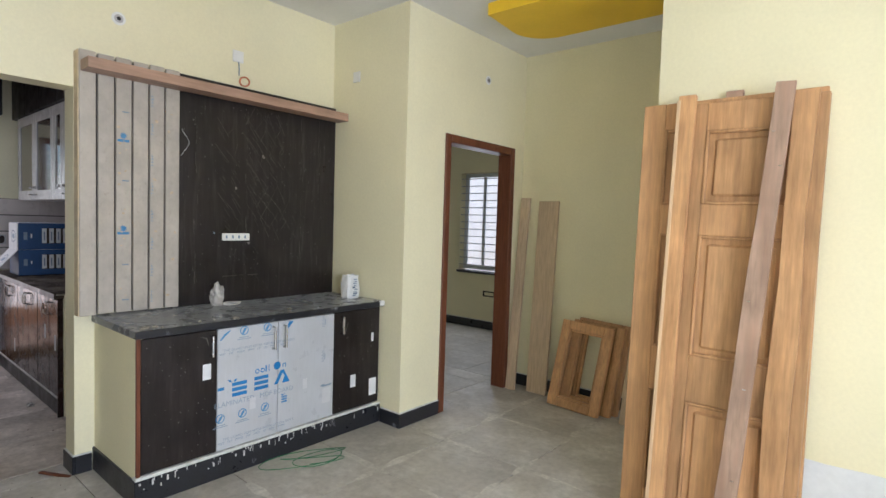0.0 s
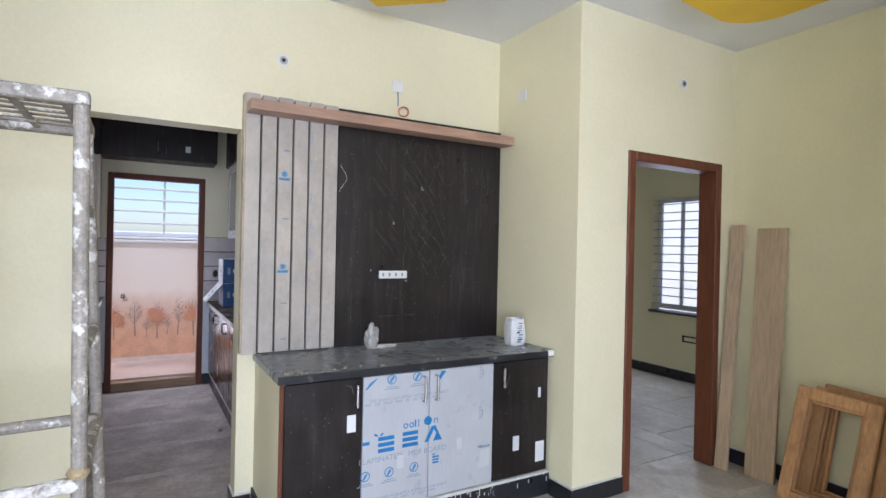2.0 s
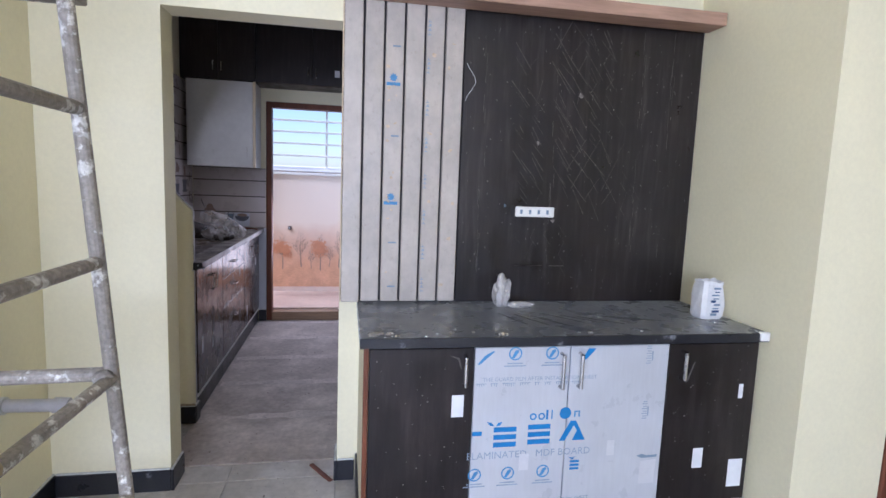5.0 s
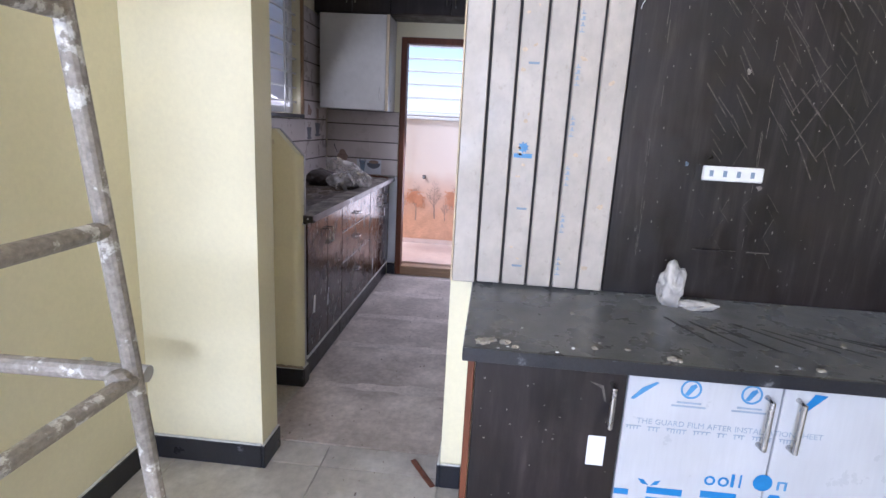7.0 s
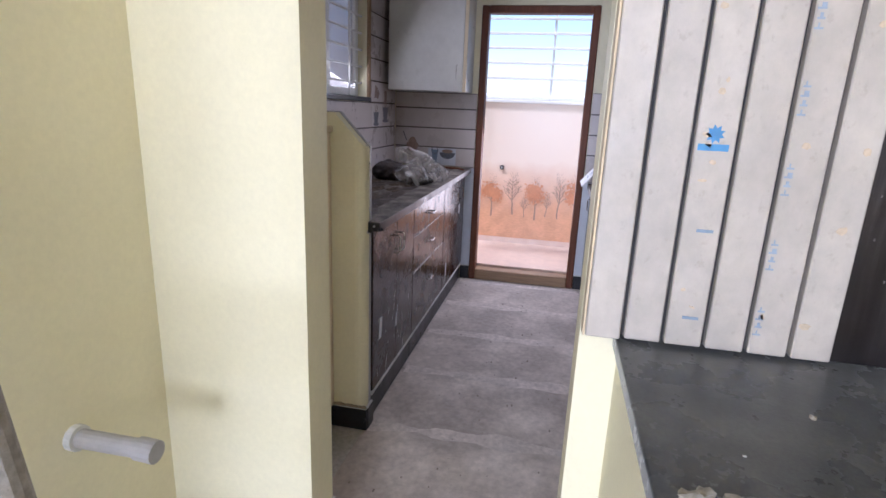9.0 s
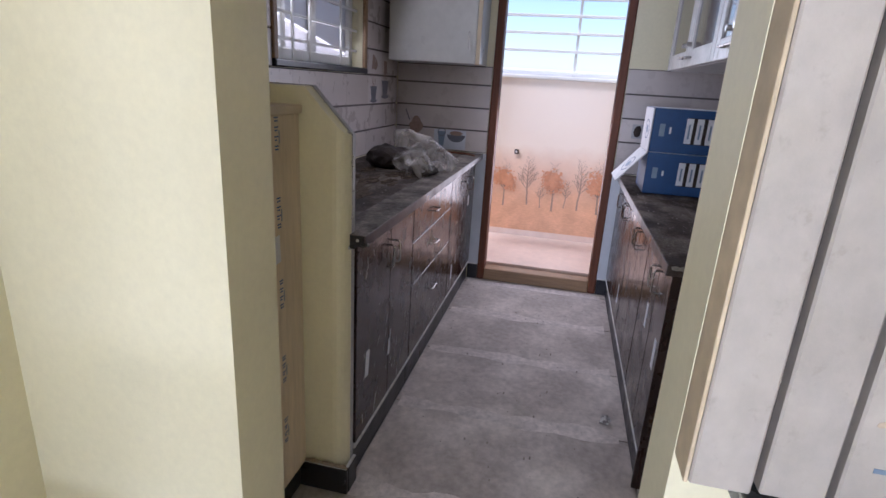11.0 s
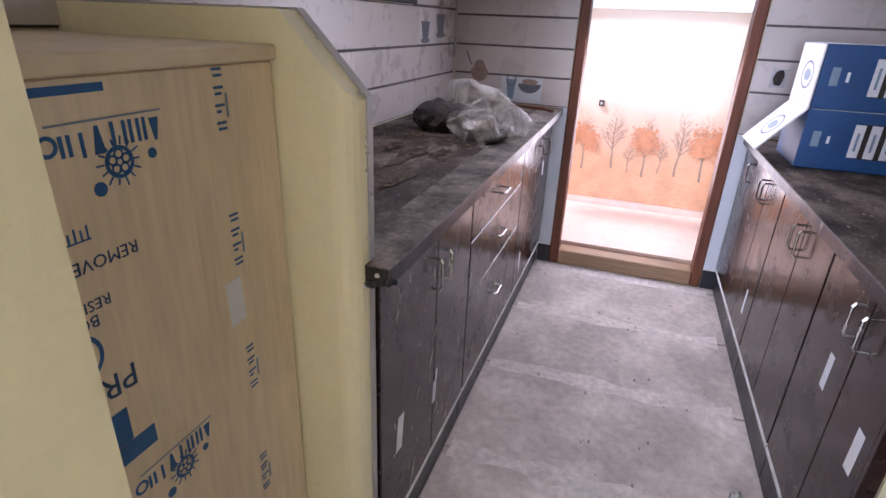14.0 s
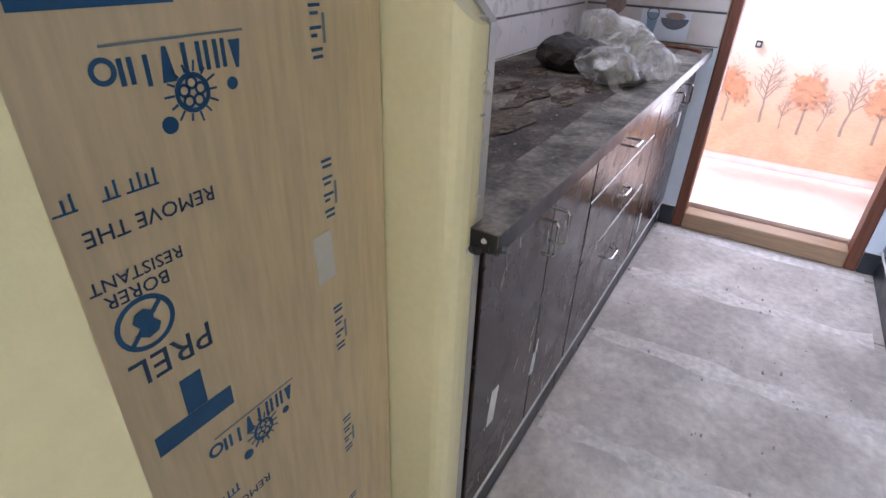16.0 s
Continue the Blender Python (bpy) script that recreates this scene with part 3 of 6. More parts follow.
# bedroom window
win = tagged(thing("window_1", (-4.375, 5.95, 0.755)), "white barred bedroom window in a cream wall", "window", "", "structure")
for x0, x1, z0, z1 in ((-4.705, -4.655, 0.80, 2.145), (-4.095, -4.045, 0.80, 2.145), (-4.655, -4.095, 0.80, 0.85), (-4.655, -4.095, 2.095, 2.145), (-4.39, -4.355, 0.85, 2.095)):
    part("window_frame", box(x0, x1, 6.050, 6.090, z0, z1, 0.004), ALU, win)
for x0, x1 in ((-4.655, -4.39), (-4.355, -4.095)):
    p = part("pane", box(x0, x1, 6.068, 6.073, 0.85, 2.095), GLASS, win)
    p.visible_shadow = False
# Bars coloured grey: the dark of backlit bars is in the colour.
for i in range(13):
    part("grille_bar", box(-4.705, -4.045, 5.962, 5.972, 0.86 + i * 0.10, 0.872 + i * 0.10), PVC, win)
part("window_sill", box(-4.73, -4.02, 5.92, 6.10, 0.755, 0.785, 0.006), SKIRT, win, "dark stone sill")

# kitchen window
kw = tagged(thing("window_2", (-5.23, KL, 1.42)), "white kitchen window with horizontal bars, dusty", "window", "", "structure")
for x0, x1, z0, z1 in ((-5.715, -5.66, 1.45, 2.35), (-4.80, -4.745, 1.45, 2.35), (-5.66, -4.80, 1.45, 1.50), (-5.66, -4.80, 2.30, 2.35), (-5.25, -5.20, 1.50, 2.30)):
    part("window_frame", box(x0, x1, KL - 0.10, KL - 0.06, z0, z1, 0.004), WHITEPL, kw)
for x0, x1, pane_glass in ((-5.66, -5.25, DUSTYGLASS), (-5.20, -4.95, DUSTYGLASS), (-4.91, -4.80, GLASS)):
    p = part("pane", box(x0, x1, KL - 0.085, KL - 0.08, 1.50, 2.30), pane_glass, kw, "dusty grey pane" if pane_glass is DUSTYGLASS else "")
    p.visible_shadow = False
part("sash_stile", box(-4.95, -4.91, KL - 0.105, KL - 0.062, 1.50, 2.30, 0.004), WHITEPL, kw, "white stile of the sliding sash")
for i in range(8):
    part("grille_bar", box(-5.72, -4.74, KL - 0.045, KL - 0.033, 1.53 + i * 0.107, 1.542 + i * 0.107), WHITEPL, kw)
for x in (-5.48, -5.12, -4.95):
    part("grille_post", box(x - 0.007, x + 0.007, KL - 0.033, KL - 0.024, 1.45, 2.35), WHITEPL, kw)
part("window_sill", box(-5.75, -4.71, KL - 0.11, KL + 0.025, 1.415, 1.445, 0.005), SKIRT, kw, "dark dusty stone sill")
for x0, x1, z0, z1 in ((-5.755, -5.72, 1.445, 2.40), (-4.74, -4.705, 1.445, 2.40), (-5.755, -4.705, 2.35, 2.40)):
    part("surround", box(x0, x1, KL, KL + 0.02, z0, z1, 0.004), SILLWOOD, kw, "brown wooden surround strip")

# brown lining on the edge of the counter's end wall
struct("trim_jamb_lining", box(-4.545, -4.366, 1.298, 1.3145, 0.8735, 2.40, 0.003), LINING, "brown wooden lining on the wall edge", "trim")

# dropped ceiling panels
def ceiling_plate(name, outline, z0, label):
    return struct(name, prism(outline, "z", z0, H - 0.001), YELLOW, label, "ceiling panel")


corner = [(-1.95 - 0.25 * math.cos(a), 3.36 + 0.25 * math.sin(a)) for a in (k * math.pi / 2 / 8 for k in range(9))]
ceiling_plate("ceiling_panel_alcove", [(-2.16, 2.96)] + corner + [(0.4, 3.61), (0.4, 2.96)], 2.85, "bright yellow dropped ceiling panel with a rounded corner")
ceiling_plate("ceiling_panel_living", [(-3.12, 1.585), (-2.87, 1.88), (-1.6, 1.88), (-1.6, 0.7), (-2.5, 0.7)], 2.85, "yellow dropped ceiling panel over the living room")

# ---- outside ----
struct("ground", boxes((-400, 400, -400, 400, -0.40, -0.16)), EARTH, "bare earth reaching to the horizon", "ground")
struct("pavement", boxes((OUTX, KX - 0.15, -6, 8, -0.16, 0.094)), PINKFLOOR, "narrow paved passage behind the house", "pavement")
cw = struct("wall_compound", boxes((OUTX - 0.15, OUTX - 0.012, -6, 8, -0.16, 1.47)), PINKWALL, "pink tiled compound wall with an autumn tree mural", "wall")
part("coping", box(OUTX - 0.17, OUTX + 0.01, -6, 8, 1.47, 1.50, 0.005), WHITEWALL, cw, "white coping strip")

# ---- living room: TV wall ----
panel = thing("tv_back_panel", (-3.31, 2.03, 0.89), "dark brown wood-grain TV back panel, dusty and scratched", "wall panel")
part("board", box(TVW, -3.322, 1.44, 2.615, 0.878, 2.293, 0.002), PANEL, panel)
rng = random.Random(7)
scr = bmesh.new()


def hatch(y0, y1, z0, z1, pitch, length, wide):
    """Rows of slanting rubbed strokes, broken and faded at random."""
    z = z0
    while z < z1:
        y = y0 + (z1 - z) * 0.06
        while y < y1 + (z1 - z) * 0.06:
            if rng.random() < 0.72:
                ln, w = length * rng.uniform(0.4, 1.7), wide * rng.uniform(0.25, 1.0)
                stroke = turned(box(-ln / 2, ln / 2, -w / 2, w / 2, -0.0003, 0.0003), on_x(-3.3215, y + rng.gauss(0, 0.008), z + rng.gauss(0, 0.008), -54 + rng.gauss(0, 5) if rng.random() < 0.8 else 62 + rng.gauss(0, 8)))
                me = bpy.data.meshes.new("t")
                stroke.to_mesh(me)
                stroke.free()
                scr.from_mesh(me)
                bpy.data.meshes.remove(me)
            y += 0.075
        z += pitch


hatch(1.70, 1.80, 1.36, 2.04, 0.038, 0.085, 0.0040)
hatch(1.90, 2.20, 1.36, 2.14, 0.032, 0.105, 0.0042)
hatch(2.22, 2.36, 1.20, 1.75, 0.060, 0.060, 0.0022)
hatch(1.72, 1.95, 1.02, 1.24, 0.050, 0.050, 0.0022)
chalk = bmesh.new()
for _ in range(70):
    y, z = rng.choice((1.535, 1.54, 1.88, 2.31, 2.315, 2.46)) + rng.gauss(0, 0.006), rng.uniform(1.0, 2.1)
    add_box(chalk, -3.3218, -3.3212, y, y + rng.uniform(0.0008, 0.002), z, z + rng.uniform(0.01, 0.10))
for _ in range(8):
    y = 1.70 + rng.uniform(0, 0.25)
    add_box(chalk, -3.3218, -3.3212, y, y + rng.uniform(0.03, 0.1), 1.05 + rng.uniform(-0.002, 0.002), 1.0535)
tagged(part("chalk_scratch", chalk, CHALK, panel, "thin chalky scratches"), kind="stuff")
fleck = bmesh.new()
for _ in range(240):
    y, z = rng.uniform(1.46, 2.59), rng.uniform(0.92, 2.16)
    w, h = rng.uniform(0.0012, 0.0035), rng.uniform(0.001, 0.009)
    add_box(fleck, -3.3217, -3.3210, y, y + w, z, z + h)
tagged(part("plaster_fleck", fleck, FLECK, panel, "fine plaster flecks"), kind="stuff")
tagged(part("dust_scratch", scr, DUST, panel, "pale dust scratches"), kind="stuff")
bl = thing("wall_socket_strip", (-3.31, 1.80, 1.31), "white plastic socket strip set in the TV panel", "socket")
part("plate", box(-3.322, -3.310, 1.712, 1.903, 1.284, 1.332, 0.004), WHITEPL, bl)
# Black plate on the board's face, coloured as the shade in a cut-out.
part("recess", box(-3.321, -3.3185, 1.690, 1.712, 1.282, 1.334), BLACKPL, bl, "black plate for the shaded cut-out")
for i in range(4):
    part("socket", box(-3.3108, -3.3092, 1.733 + i * 0.043, 1.745 + i * 0.043, 1.298, 1.318), GREYINK, bl)

wall_slats = thing("slat_panel", (-3.31, 1.175, 0.89), "pale film-covered vertical slat panel beside the TV board", "wall panel")
part("backing", box(TVW, -3.322, 0.912, 1.438, 0.885, 2.285), GAPBACK, wall_slats, "dark backing between slats")
part("edge_strip", box(TVW, -3.2955, 0.9060, 0.9115, 0.882, 2.292, 0.001), EDGEBOARD, wall_slats, "raw tan board edge")
PITCH = (1.438 - 0.912) / 6
for i in range(6):
    y0 = 0.912 + i * PITCH
    part("slat", box(-3.321, -3.295, y0 + 0.001, y0 + PITCH - 0.0085, 0.885 - (0.004 if i == 0 else 0), 2.297 - 0.003 * (i % 2), 0.003), SLAT, wall_slats)
y3 = 0.912 + 2 * PITCH + 0.037
for z in (1.86, 1.345):
    part("print_mark", joined(flat([(u * (1.0 if k % 2 else 0.62), v * (1.0 if k % 2 else 0.62)) for k, (u, v) in enumerate(disc(0.020, 18))], on_x(-3.2946, y3, z + 0.012)), box(-3.2949, -3.2943, y3 - 0.030, y3 + 0.030, z - 0.022, z - 0.008)), PALEBLUE, wall_slats, "faded blue printed mark")
for z in (2.0, 1.62, 1.15, 0.95):
    part("print_mark", box(-3.2949, -3.2943, y3 - 0.006, y3 + 0.028, z, z + 0.007), GREYINK, wall_slats, "blue printed bar")
y5 = 0.912 + 4 * PITCH + 0.004
for z in (2.06, 1.90, 1.72, 1.56, 1.40, 1.24, 1.08, 0.93):
    for k in range(4):
        part("print_mark", boxes((-3.2949, -3.2943, y5 + 0.002 * (k % 2), y5 + 0.016, z + k * 0.018, z + k * 0.018 + 0.004), (-3.2949, -3.2943, y5 + 0.006, y5 + 0.009 + 0.003 * (k % 3), z + k * 0.018 + 0.004, z + k * 0.018 + 0.012)), FADEDINK, wall_slats, "small printed mark")
for k in range(26):  # film torn and blistered on some slats
    i = rng.choice((2, 2, 2, 4, 5))
    y, z = 0.912 + i * PITCH + rng.uniform(0.012, 0.060), rng.uniform(0.95, 2.1)
    w, h2 = rng.uniform(0.004, 0.016), rng.uniform(0.003, 0.012)
    part("film_tear", flat([(w * rng.uniform(0.5, 1) * math.cos(q), h2 * rng.uniform(0.5, 1) * math.sin(q)) for q in (j * math.pi / 4 for j in range(8))], on_x(-3.2946, y, z, rng.uniform(-30, 30))), TORNFILM, wall_slats, "torn spot in the film")

shelf = thing("wall_shelf", (-3.2, 1.76, 2.2), "long brown wooden shelf above the TV panel", "shelf")
part("board", box(-3.292, -3.169, 0.918, 2.612, 2.182, 2.238, 0.002), SHELFWOOD, shelf)
part("edge_band", box(-3.1688, -3.166, 0.918, 2.612, 2.1825, 2.2375, 0.001), SHELFWOOD, shelf, "brown edge band")


def plate(name, m, w, h, label, cat):
    p = thing(name, m.translation, label, cat)
    part("cover", turned(box(-w / 2, w / 2, -h / 2, h / 2, 0, 0.010, 0.003), m), WHITEPL, p)
    return p


plate("blank_switch_plate", on_x(TVW, 1.829, 2.495), 0.075, 0.075, "white plastic plate with a hanging wire", "switch plate")
NOOK_M = Matrix.Translation((-3.087, NOOK, 2.50)) @ Matrix(((1, 0, 0, 0), (0, 0, -1, 0), (0, 1, 0, 0), (0, 0, 0, 1)))
plate("blank_switch_plate", NOOK_M, 0.075, 0.075, "white plastic plate on the cream pier", "switch plate")
coil = thing("cable_coil", (TVW, 1.86, 2.30), "small coil of copper cable hanging from the plate", "cable")
pts = [(TVW + 0.012, 1.829, 2.46), (TVW + 0.015, 1.832, 2.41), (TVW + 0.02, 1.828, 2.37)]
part("lead", tube(pts, 0.004, 6), GREYINK, coil)
part("loop", tube([(TVW + 0.02 + 0.008 * math.sin(a), 1.868 + 0.034 * math.cos(a), 2.338 + 0.028 * math.sin(a)) for a in (k * 0.42 for k in range(32))], 0.005, 6), COPPER, coil)


def ceiling_hole(y, z, x):
    s = thing("conduit_hole", (x, y, z), "white conduit box with a black disc for the shaded hole in the wall", "conduit box")
    part("rim", turned(ring_shape(0.036, 0.013, Matrix.Identity(4)), on_x(x + 0.004, y, z)), WHITEPL, s)
    part("sleeve", tube([(x, y, z), (x + 0.006, y, z)], 0.034, 20), WHITEPL, s)
    part("inner_ring", tube([(x + 0.004, y, z), (x + 0.008, y, z)], 0.023, 16), PVC, s, "grey inner ring")
    # No real bore: a black disc carries the hole's shade.
    part("hole", tube([(x + 0.006, y, z), (x + 0.0095, y, z)], 0.011, 16), BLACKPL, s, "black disc for the shaded hole")


for y, z, r in ((2.00, 1.86, 0.014), (1.805, 1.63, 0.011), (1.66, 1.335, 0.008), (1.90, 1.27, 0.012)):
    part("plaster_spot", joined(*[flat([(r * rng.uniform(0.25, 1.0) * math.cos(k * 0.63), r * rng.uniform(0.25, 1.0) * math.sin(k * 0.63)) for k in range(10)], on_x(-3.3214, y + 0.3 * r * j, z - 0.4 * r * j, 40 * j)) for j in range(2)]), GREYINK if r < 0.009 else CHALKSPOT, panel, "small white plaster spot")
part("film_curl", tube([(-3.318 + 0.010 * math.sin(k * 0.3), 1.452 + 0.040 * math.sin(k * 0.3) ** 2, 1.80 + 0.016 * k) for k in range(11)], 0.0010, 6), PAPER, wall_slats, "curl of peeled film")
ceiling_hole(1.120, 2.523, TVW)
ceiling_hole(3.541, 2.602, BW)

# ---- TV cabinet ----


def pull_handle(parent, x, y, z, length=0.10, vertical=True):
    h = length / 2
    if vertical:
        pts = [(x, y, z - h), (x + 0.028, y, z - h), (x + 0.028, y, z + h), (x, y, z + h)]
    else:
        pts = [(x, y - h, z), (x + 0.028, y - h, z), (x + 0.028, y + h, z), (x, y + h, z)]
    return part("handle", tube(pts, 0.0072, 8), STEEL, parent, "steel bar handle")


cab = thing("tv_cabinet", (-3.05, 1.81, 0), "dark brown low TV cabinet with cream side and two film-covered doors", "cabinet")
part("side_panel", box(TVW, -2.775, 1.000, 1.030, 0, 0.838, 0.003), CREAM, cab, "cream painted side")
part("side_edge", box(-2.775, -2.757, 1.000, 1.018, 0.11, 0.838, 0.002), FRAMEWOOD, cab, "brown edge strip")
part("body", box(TVW, -2.785, 1.032, NOOK, 0.12, 0.838, 0.003), WENGE, cab)
part("plinth", box(TVW, -2.752, 0.990, NOOK - 0.002, 0, 0.13, 0.003), SKIRT, cab, "black stone plinth with paint splashes")
part("paint_line", box(-2.790, -2.748, 0.992, NOOK - 0.004, 0.13, 0.148, 0.004), GROUT, cab, "smeared white paint line")
spl = bmesh.new()
for _ in range(60):
    y, z = rng.uniform(1.0, 2.6), rng.uniform(0.07, 0.13)
    w, h2 = rng.uniform(0.002, 0.010), rng.uniform(0.004, 0.035)
    add_box(spl, -2.7522, -2.7505, y, y + w, z, min(0.13, z + h2), 0.0006)
tagged(part("paint_splash", spl, GROUT, cab, "white paint splashes"), kind="stuff")
for y0, y1, mat, side, lab in ((1.020, 1.404, WENGE, 1, "dark wood-grain door"), (1.408, 1.780, FILM, 1, "door under printed blue-white film"), (1.784, 2.196, FILM, -1, "door under printed blue-white film"), (2.200, 2.600, WENGE, -1, "dark wood-grain door")):
    d = part("door", box(-2.783, -2.762, y0, y1, 0.152, 0.828, 0.002), mat, cab, lab)
    if mat is FILM:
        pull_handle(d, -2.762, y1 - 0.035 if side > 0 else y0 + 0.035, 0.735, 0.13)
    else:
        pull_handle(d, -2.762, y1 - 0.035 if side > 0 else y0 + 0.055, 0.745, 0.11)
P = -2.7614


def print_on(bm, mat=GREYINK, label=""):
    return part("print", bm, mat, cab, label)


for z in (0.704, 0.207):
    print_on(lettering("THE GUARD FILM AFTER INSTALLATION SHEET", 0.0215, on_x(P, 1.668, z)), FADEDINK)
    y = 1.415
    while y < 1.83:  # second line: joined small marks under a head bar
        w = rng.uniform(0.02, 0.055)
        bars = [(P - 0.0003, P + 0.0003, y, y + w, z - 0.016, z - 0.0135)]
        q = y + 0.003
        while q < y + w - 0.004:
            bars.append((P - 0.0003, P + 0.0003, q, q + 0.0028, z - 0.0136 - rng.uniform(0.008, 0.014), z - 0.0161))
            q += rng.uniform(0.007, 0.011)
        print_on(boxes(*bars), FADEDINK, "unreadable printed word")
        y += w + 0.016
print_on(lettering("ELAMINATED   MDF BOARD", 0.040, on_x(P, 1.640, 0.404)), FADEDINK)
# bold blue mark on the film, drawn as plain shapes
for z in (0.437, 0.467, 0.497):
    print_on(boxes((P - 0.0004, P + 0.0004, 1.492, 1.582, z, z + 0.0195)), BLUE, "bold blue printed bar")
    print_on(boxes((P - 0.0004, P + 0.0004, 1.628, 1.718, z + 0.005, z + 0.0245)), BLUE, "bold blue printed bar")
print_on(flat([(-0.054, 0), (-0.030, 0), (0.004, 0.062), (0.018, 0.040), (0.0, 0.0), (0.054, 0), (0.012, 0.080), (-0.010, 0.080)], on_x(P, 1.810, 0.450)), BLUE, "bold blue printed wedge")
for pts, y, z in (([(-0.028, 0.018), (-0.012, 0.015), (0.002, 0.0), (-0.016, 0.003)], 1.493, 0.521), ([(0, 0), (0.009, 0.014), (0.024, 0.018), (0.016, 0.004)], 1.500, 0.520)):
    print_on(flat(pts, on_x(P, y, z)), BLUE, "blue printed leaf shape")
print_on(boxes((P - 0.0004, P + 0.0004, 1.4085, 1.446, 0.486, 0.503)), BLUE, "blue printed bar")
for k, (h, w) in enumerate(((0.026, 0.030), (0.026, 0.024), (0.038, 0.014), (0.038, 0.008))):
    y = (1.634, 1.668, 1.698, 1.719)[k]
    print_on(ring_shape(0.014, 0.006, on_x(P, y + 0.012, 0.553)) if k < 2 else boxes((P - 0.0004, P + 0.0004, y, y + w * 0.6, 0.540, 0.540 + h)), BLUE, "blue printed mark")
print_on(flat(disc(0.024, 18), on_x(P, 1.776, 0.562)), BLUE, "blue printed disc")
print_on(boxes((P - 0.0004, P + 0.0004, 1.812, 1.818, 0.545, 0.570), (P - 0.0004, P + 0.0004, 1.818, 1.830, 0.565, 0.570), (P - 0.0004, P + 0.0004, 1.830, 1.836, 0.545, 0.570)), PALEBLUE, "blue printed mark")
for z, ys in ((0.803, (1.562, 1.708)), (0.330, (1.425, 1.556, 1.698))):
    for y in ys:
        print_on(ring_shape(0.026, 0.0055, on_x(P, y, z)), PALEBLUE, "round printed sign")
        print_on(flat([(-0.014, -0.016), (-0.004, -0.018), (0.014, 0.008), (0.010, 0.016), (-0.002, 0.010)], on_x(P, y, z)), PALEBLUE, "printed sign figure")
        for k, w in enumerate((0.030, 0.042)):
            print_on(boxes((P - 0.0003, P + 0.0003, y - w, y + w, z - 0.040 - 0.010 * k, z - 0.035 - 0.010 * k)), FADEDINK, "unreadable printed line")
print_on(flat([(-0.03, -0.024), (-0.008, -0.020), (0.030, 0.022), (0.0, 0.024), (-0.010, 0.006)], on_x(P, 1.855, 0.795)), BLUE, "blue printed leaf shape")
print_on(flat([(-0.03, -0.02), (-0.022, -0.022), (0.035, 0.028), (0.028, 0.030), (-0.004, 0.012)], on_x(P, 1.448, 0.785)), PALEBLUE, "blue printed arrow")
for z in (0.328, 0.343, 0.358):
    print_on(boxes((P - 0.0003, P + 0.0003, 1.808, 1.846, z, z + 0.009)), BLUE, "blue printed bar")
print_on(flat([(-0.016, 0.012), (0.0, 0.0), (0.016, 0.014), (0.0, 0.008)], on_x(P, 1.816, 0.370)), BLUE, "blue printed leaf shape")
for z in (0.752, 0.525):
    for k in range(4):
        for w in (0.0, 0.009):
            print_on(boxes((P - 0.0003, P + 0.0003, 2.098 + w * 0.5, 2.120, z + k * 0.020 + w, z + k * 0.020 + w + 0.0035)), FADEDINK, "vertical printed mark")
    print_on(boxes((P - 0.0003, P + 0.0003, 2.122, 2.128, z + 0.012, z + 0.050)), FADEDINK, "small printed bar")
print_on(flat([(-0.045, 0.004), (-0.020, 0.012), (0.0, 0.004), (0.046, 0.006), (0.044, -0.004), (-0.02, -0.006)], on_x(P, 2.135, 0.365)), GREYINK, "torn label edge")
print_on(flat([(-0.038, -0.05), (0.030, -0.05), (0.034, 0.052), (-0.034, 0.046)], on_x(P, 2.145, 0.300)), PATCH, "torn pale label")
for y, z, w, h2 in ((1.618, 0.372, 0.038, 0.066), (1.975, 0.410, 0.032, 0.062)):
    part("sticker", box(-2.7615, -2.7606, y - w / 2, y + w / 2, z - h2 / 2, z + h2 / 2), PATCH, cab, "pale label under film")
for y, z, w, h2 in ((1.348, 0.607, 0.045, 0.085), (2.365, 0.345, 0.045, 0.085), (2.545, 0.27, 0.065, 0.12), (2.535, 0.625, 0.02, 0.06)):
    part("sticker", box(-2.7615, -2.7600, y - w / 2, y + w / 2, z - h2 / 2, z + h2 / 2), PAPER, cab, "white paper sticker")
scuff = bmesh.new()
for _ in range(90):
    y, z = rng.choice((rng.uniform(1.03, 1.395), rng.uniform(2.21, 2.59))), rng.uniform(0.16, 0.82)
    add_box(scuff, -2.7617, -2.7610, y, y + rng.uniform(0.001, 0.006), z, z + rng.uniform(0.001, 0.005))
tagged(part("scuff", scuff, FLECK, cab, "pale scuffs on the dark doors"), kind="stuff")
part("torn_film", flat([(-0.050, 0.012), (-0.012, 0.002), (0.0, -0.045), (-0.006, -0.040), (-0.016, -0.006)], on_x(-2.7610, 1.36, 0.79)), CHALK, cab, "curled edge of torn film")
part("torn_film", flat([(-0.032, -0.055), (0.0, 0.030), (0.005, 0.034), (-0.020, -0.045)], on_x(-2.7610, 2.31, 0.72)), CHALK, cab, "curled edge of torn film")

top = thing("tv_counter_slab", (-3.04, 1.80, 0.838), "dusty black granite slab on the TV cabinet", "countertop")
part("slab", box(TVW + 0.005, -2.733, 0.985, NOOK - 0.003, 0.8385, 0.8765, 0.004, 2), GRANITE, top)
part("front_edge", box(-2.7328, -2.7310, 0.987, NOOK - 0.005, 0.8400, 0.8745, 0.0006), SKIRT, top, "black polished edge")
crumbs = bmesh.new()
for _ in range(22):
    x, y = -2.74 - abs(rng.gauss(0, 0.10)), rng.uniform(1.0, 2.6)
    if x > -3.25:
        s = rng.uniform(0.0015, 0.006)
        add_box(crumbs, x, x + s, y, y + s * rng.uniform(0.6, 2), 0.8765, 0.8765 + s * 0.5, s * 0.15)
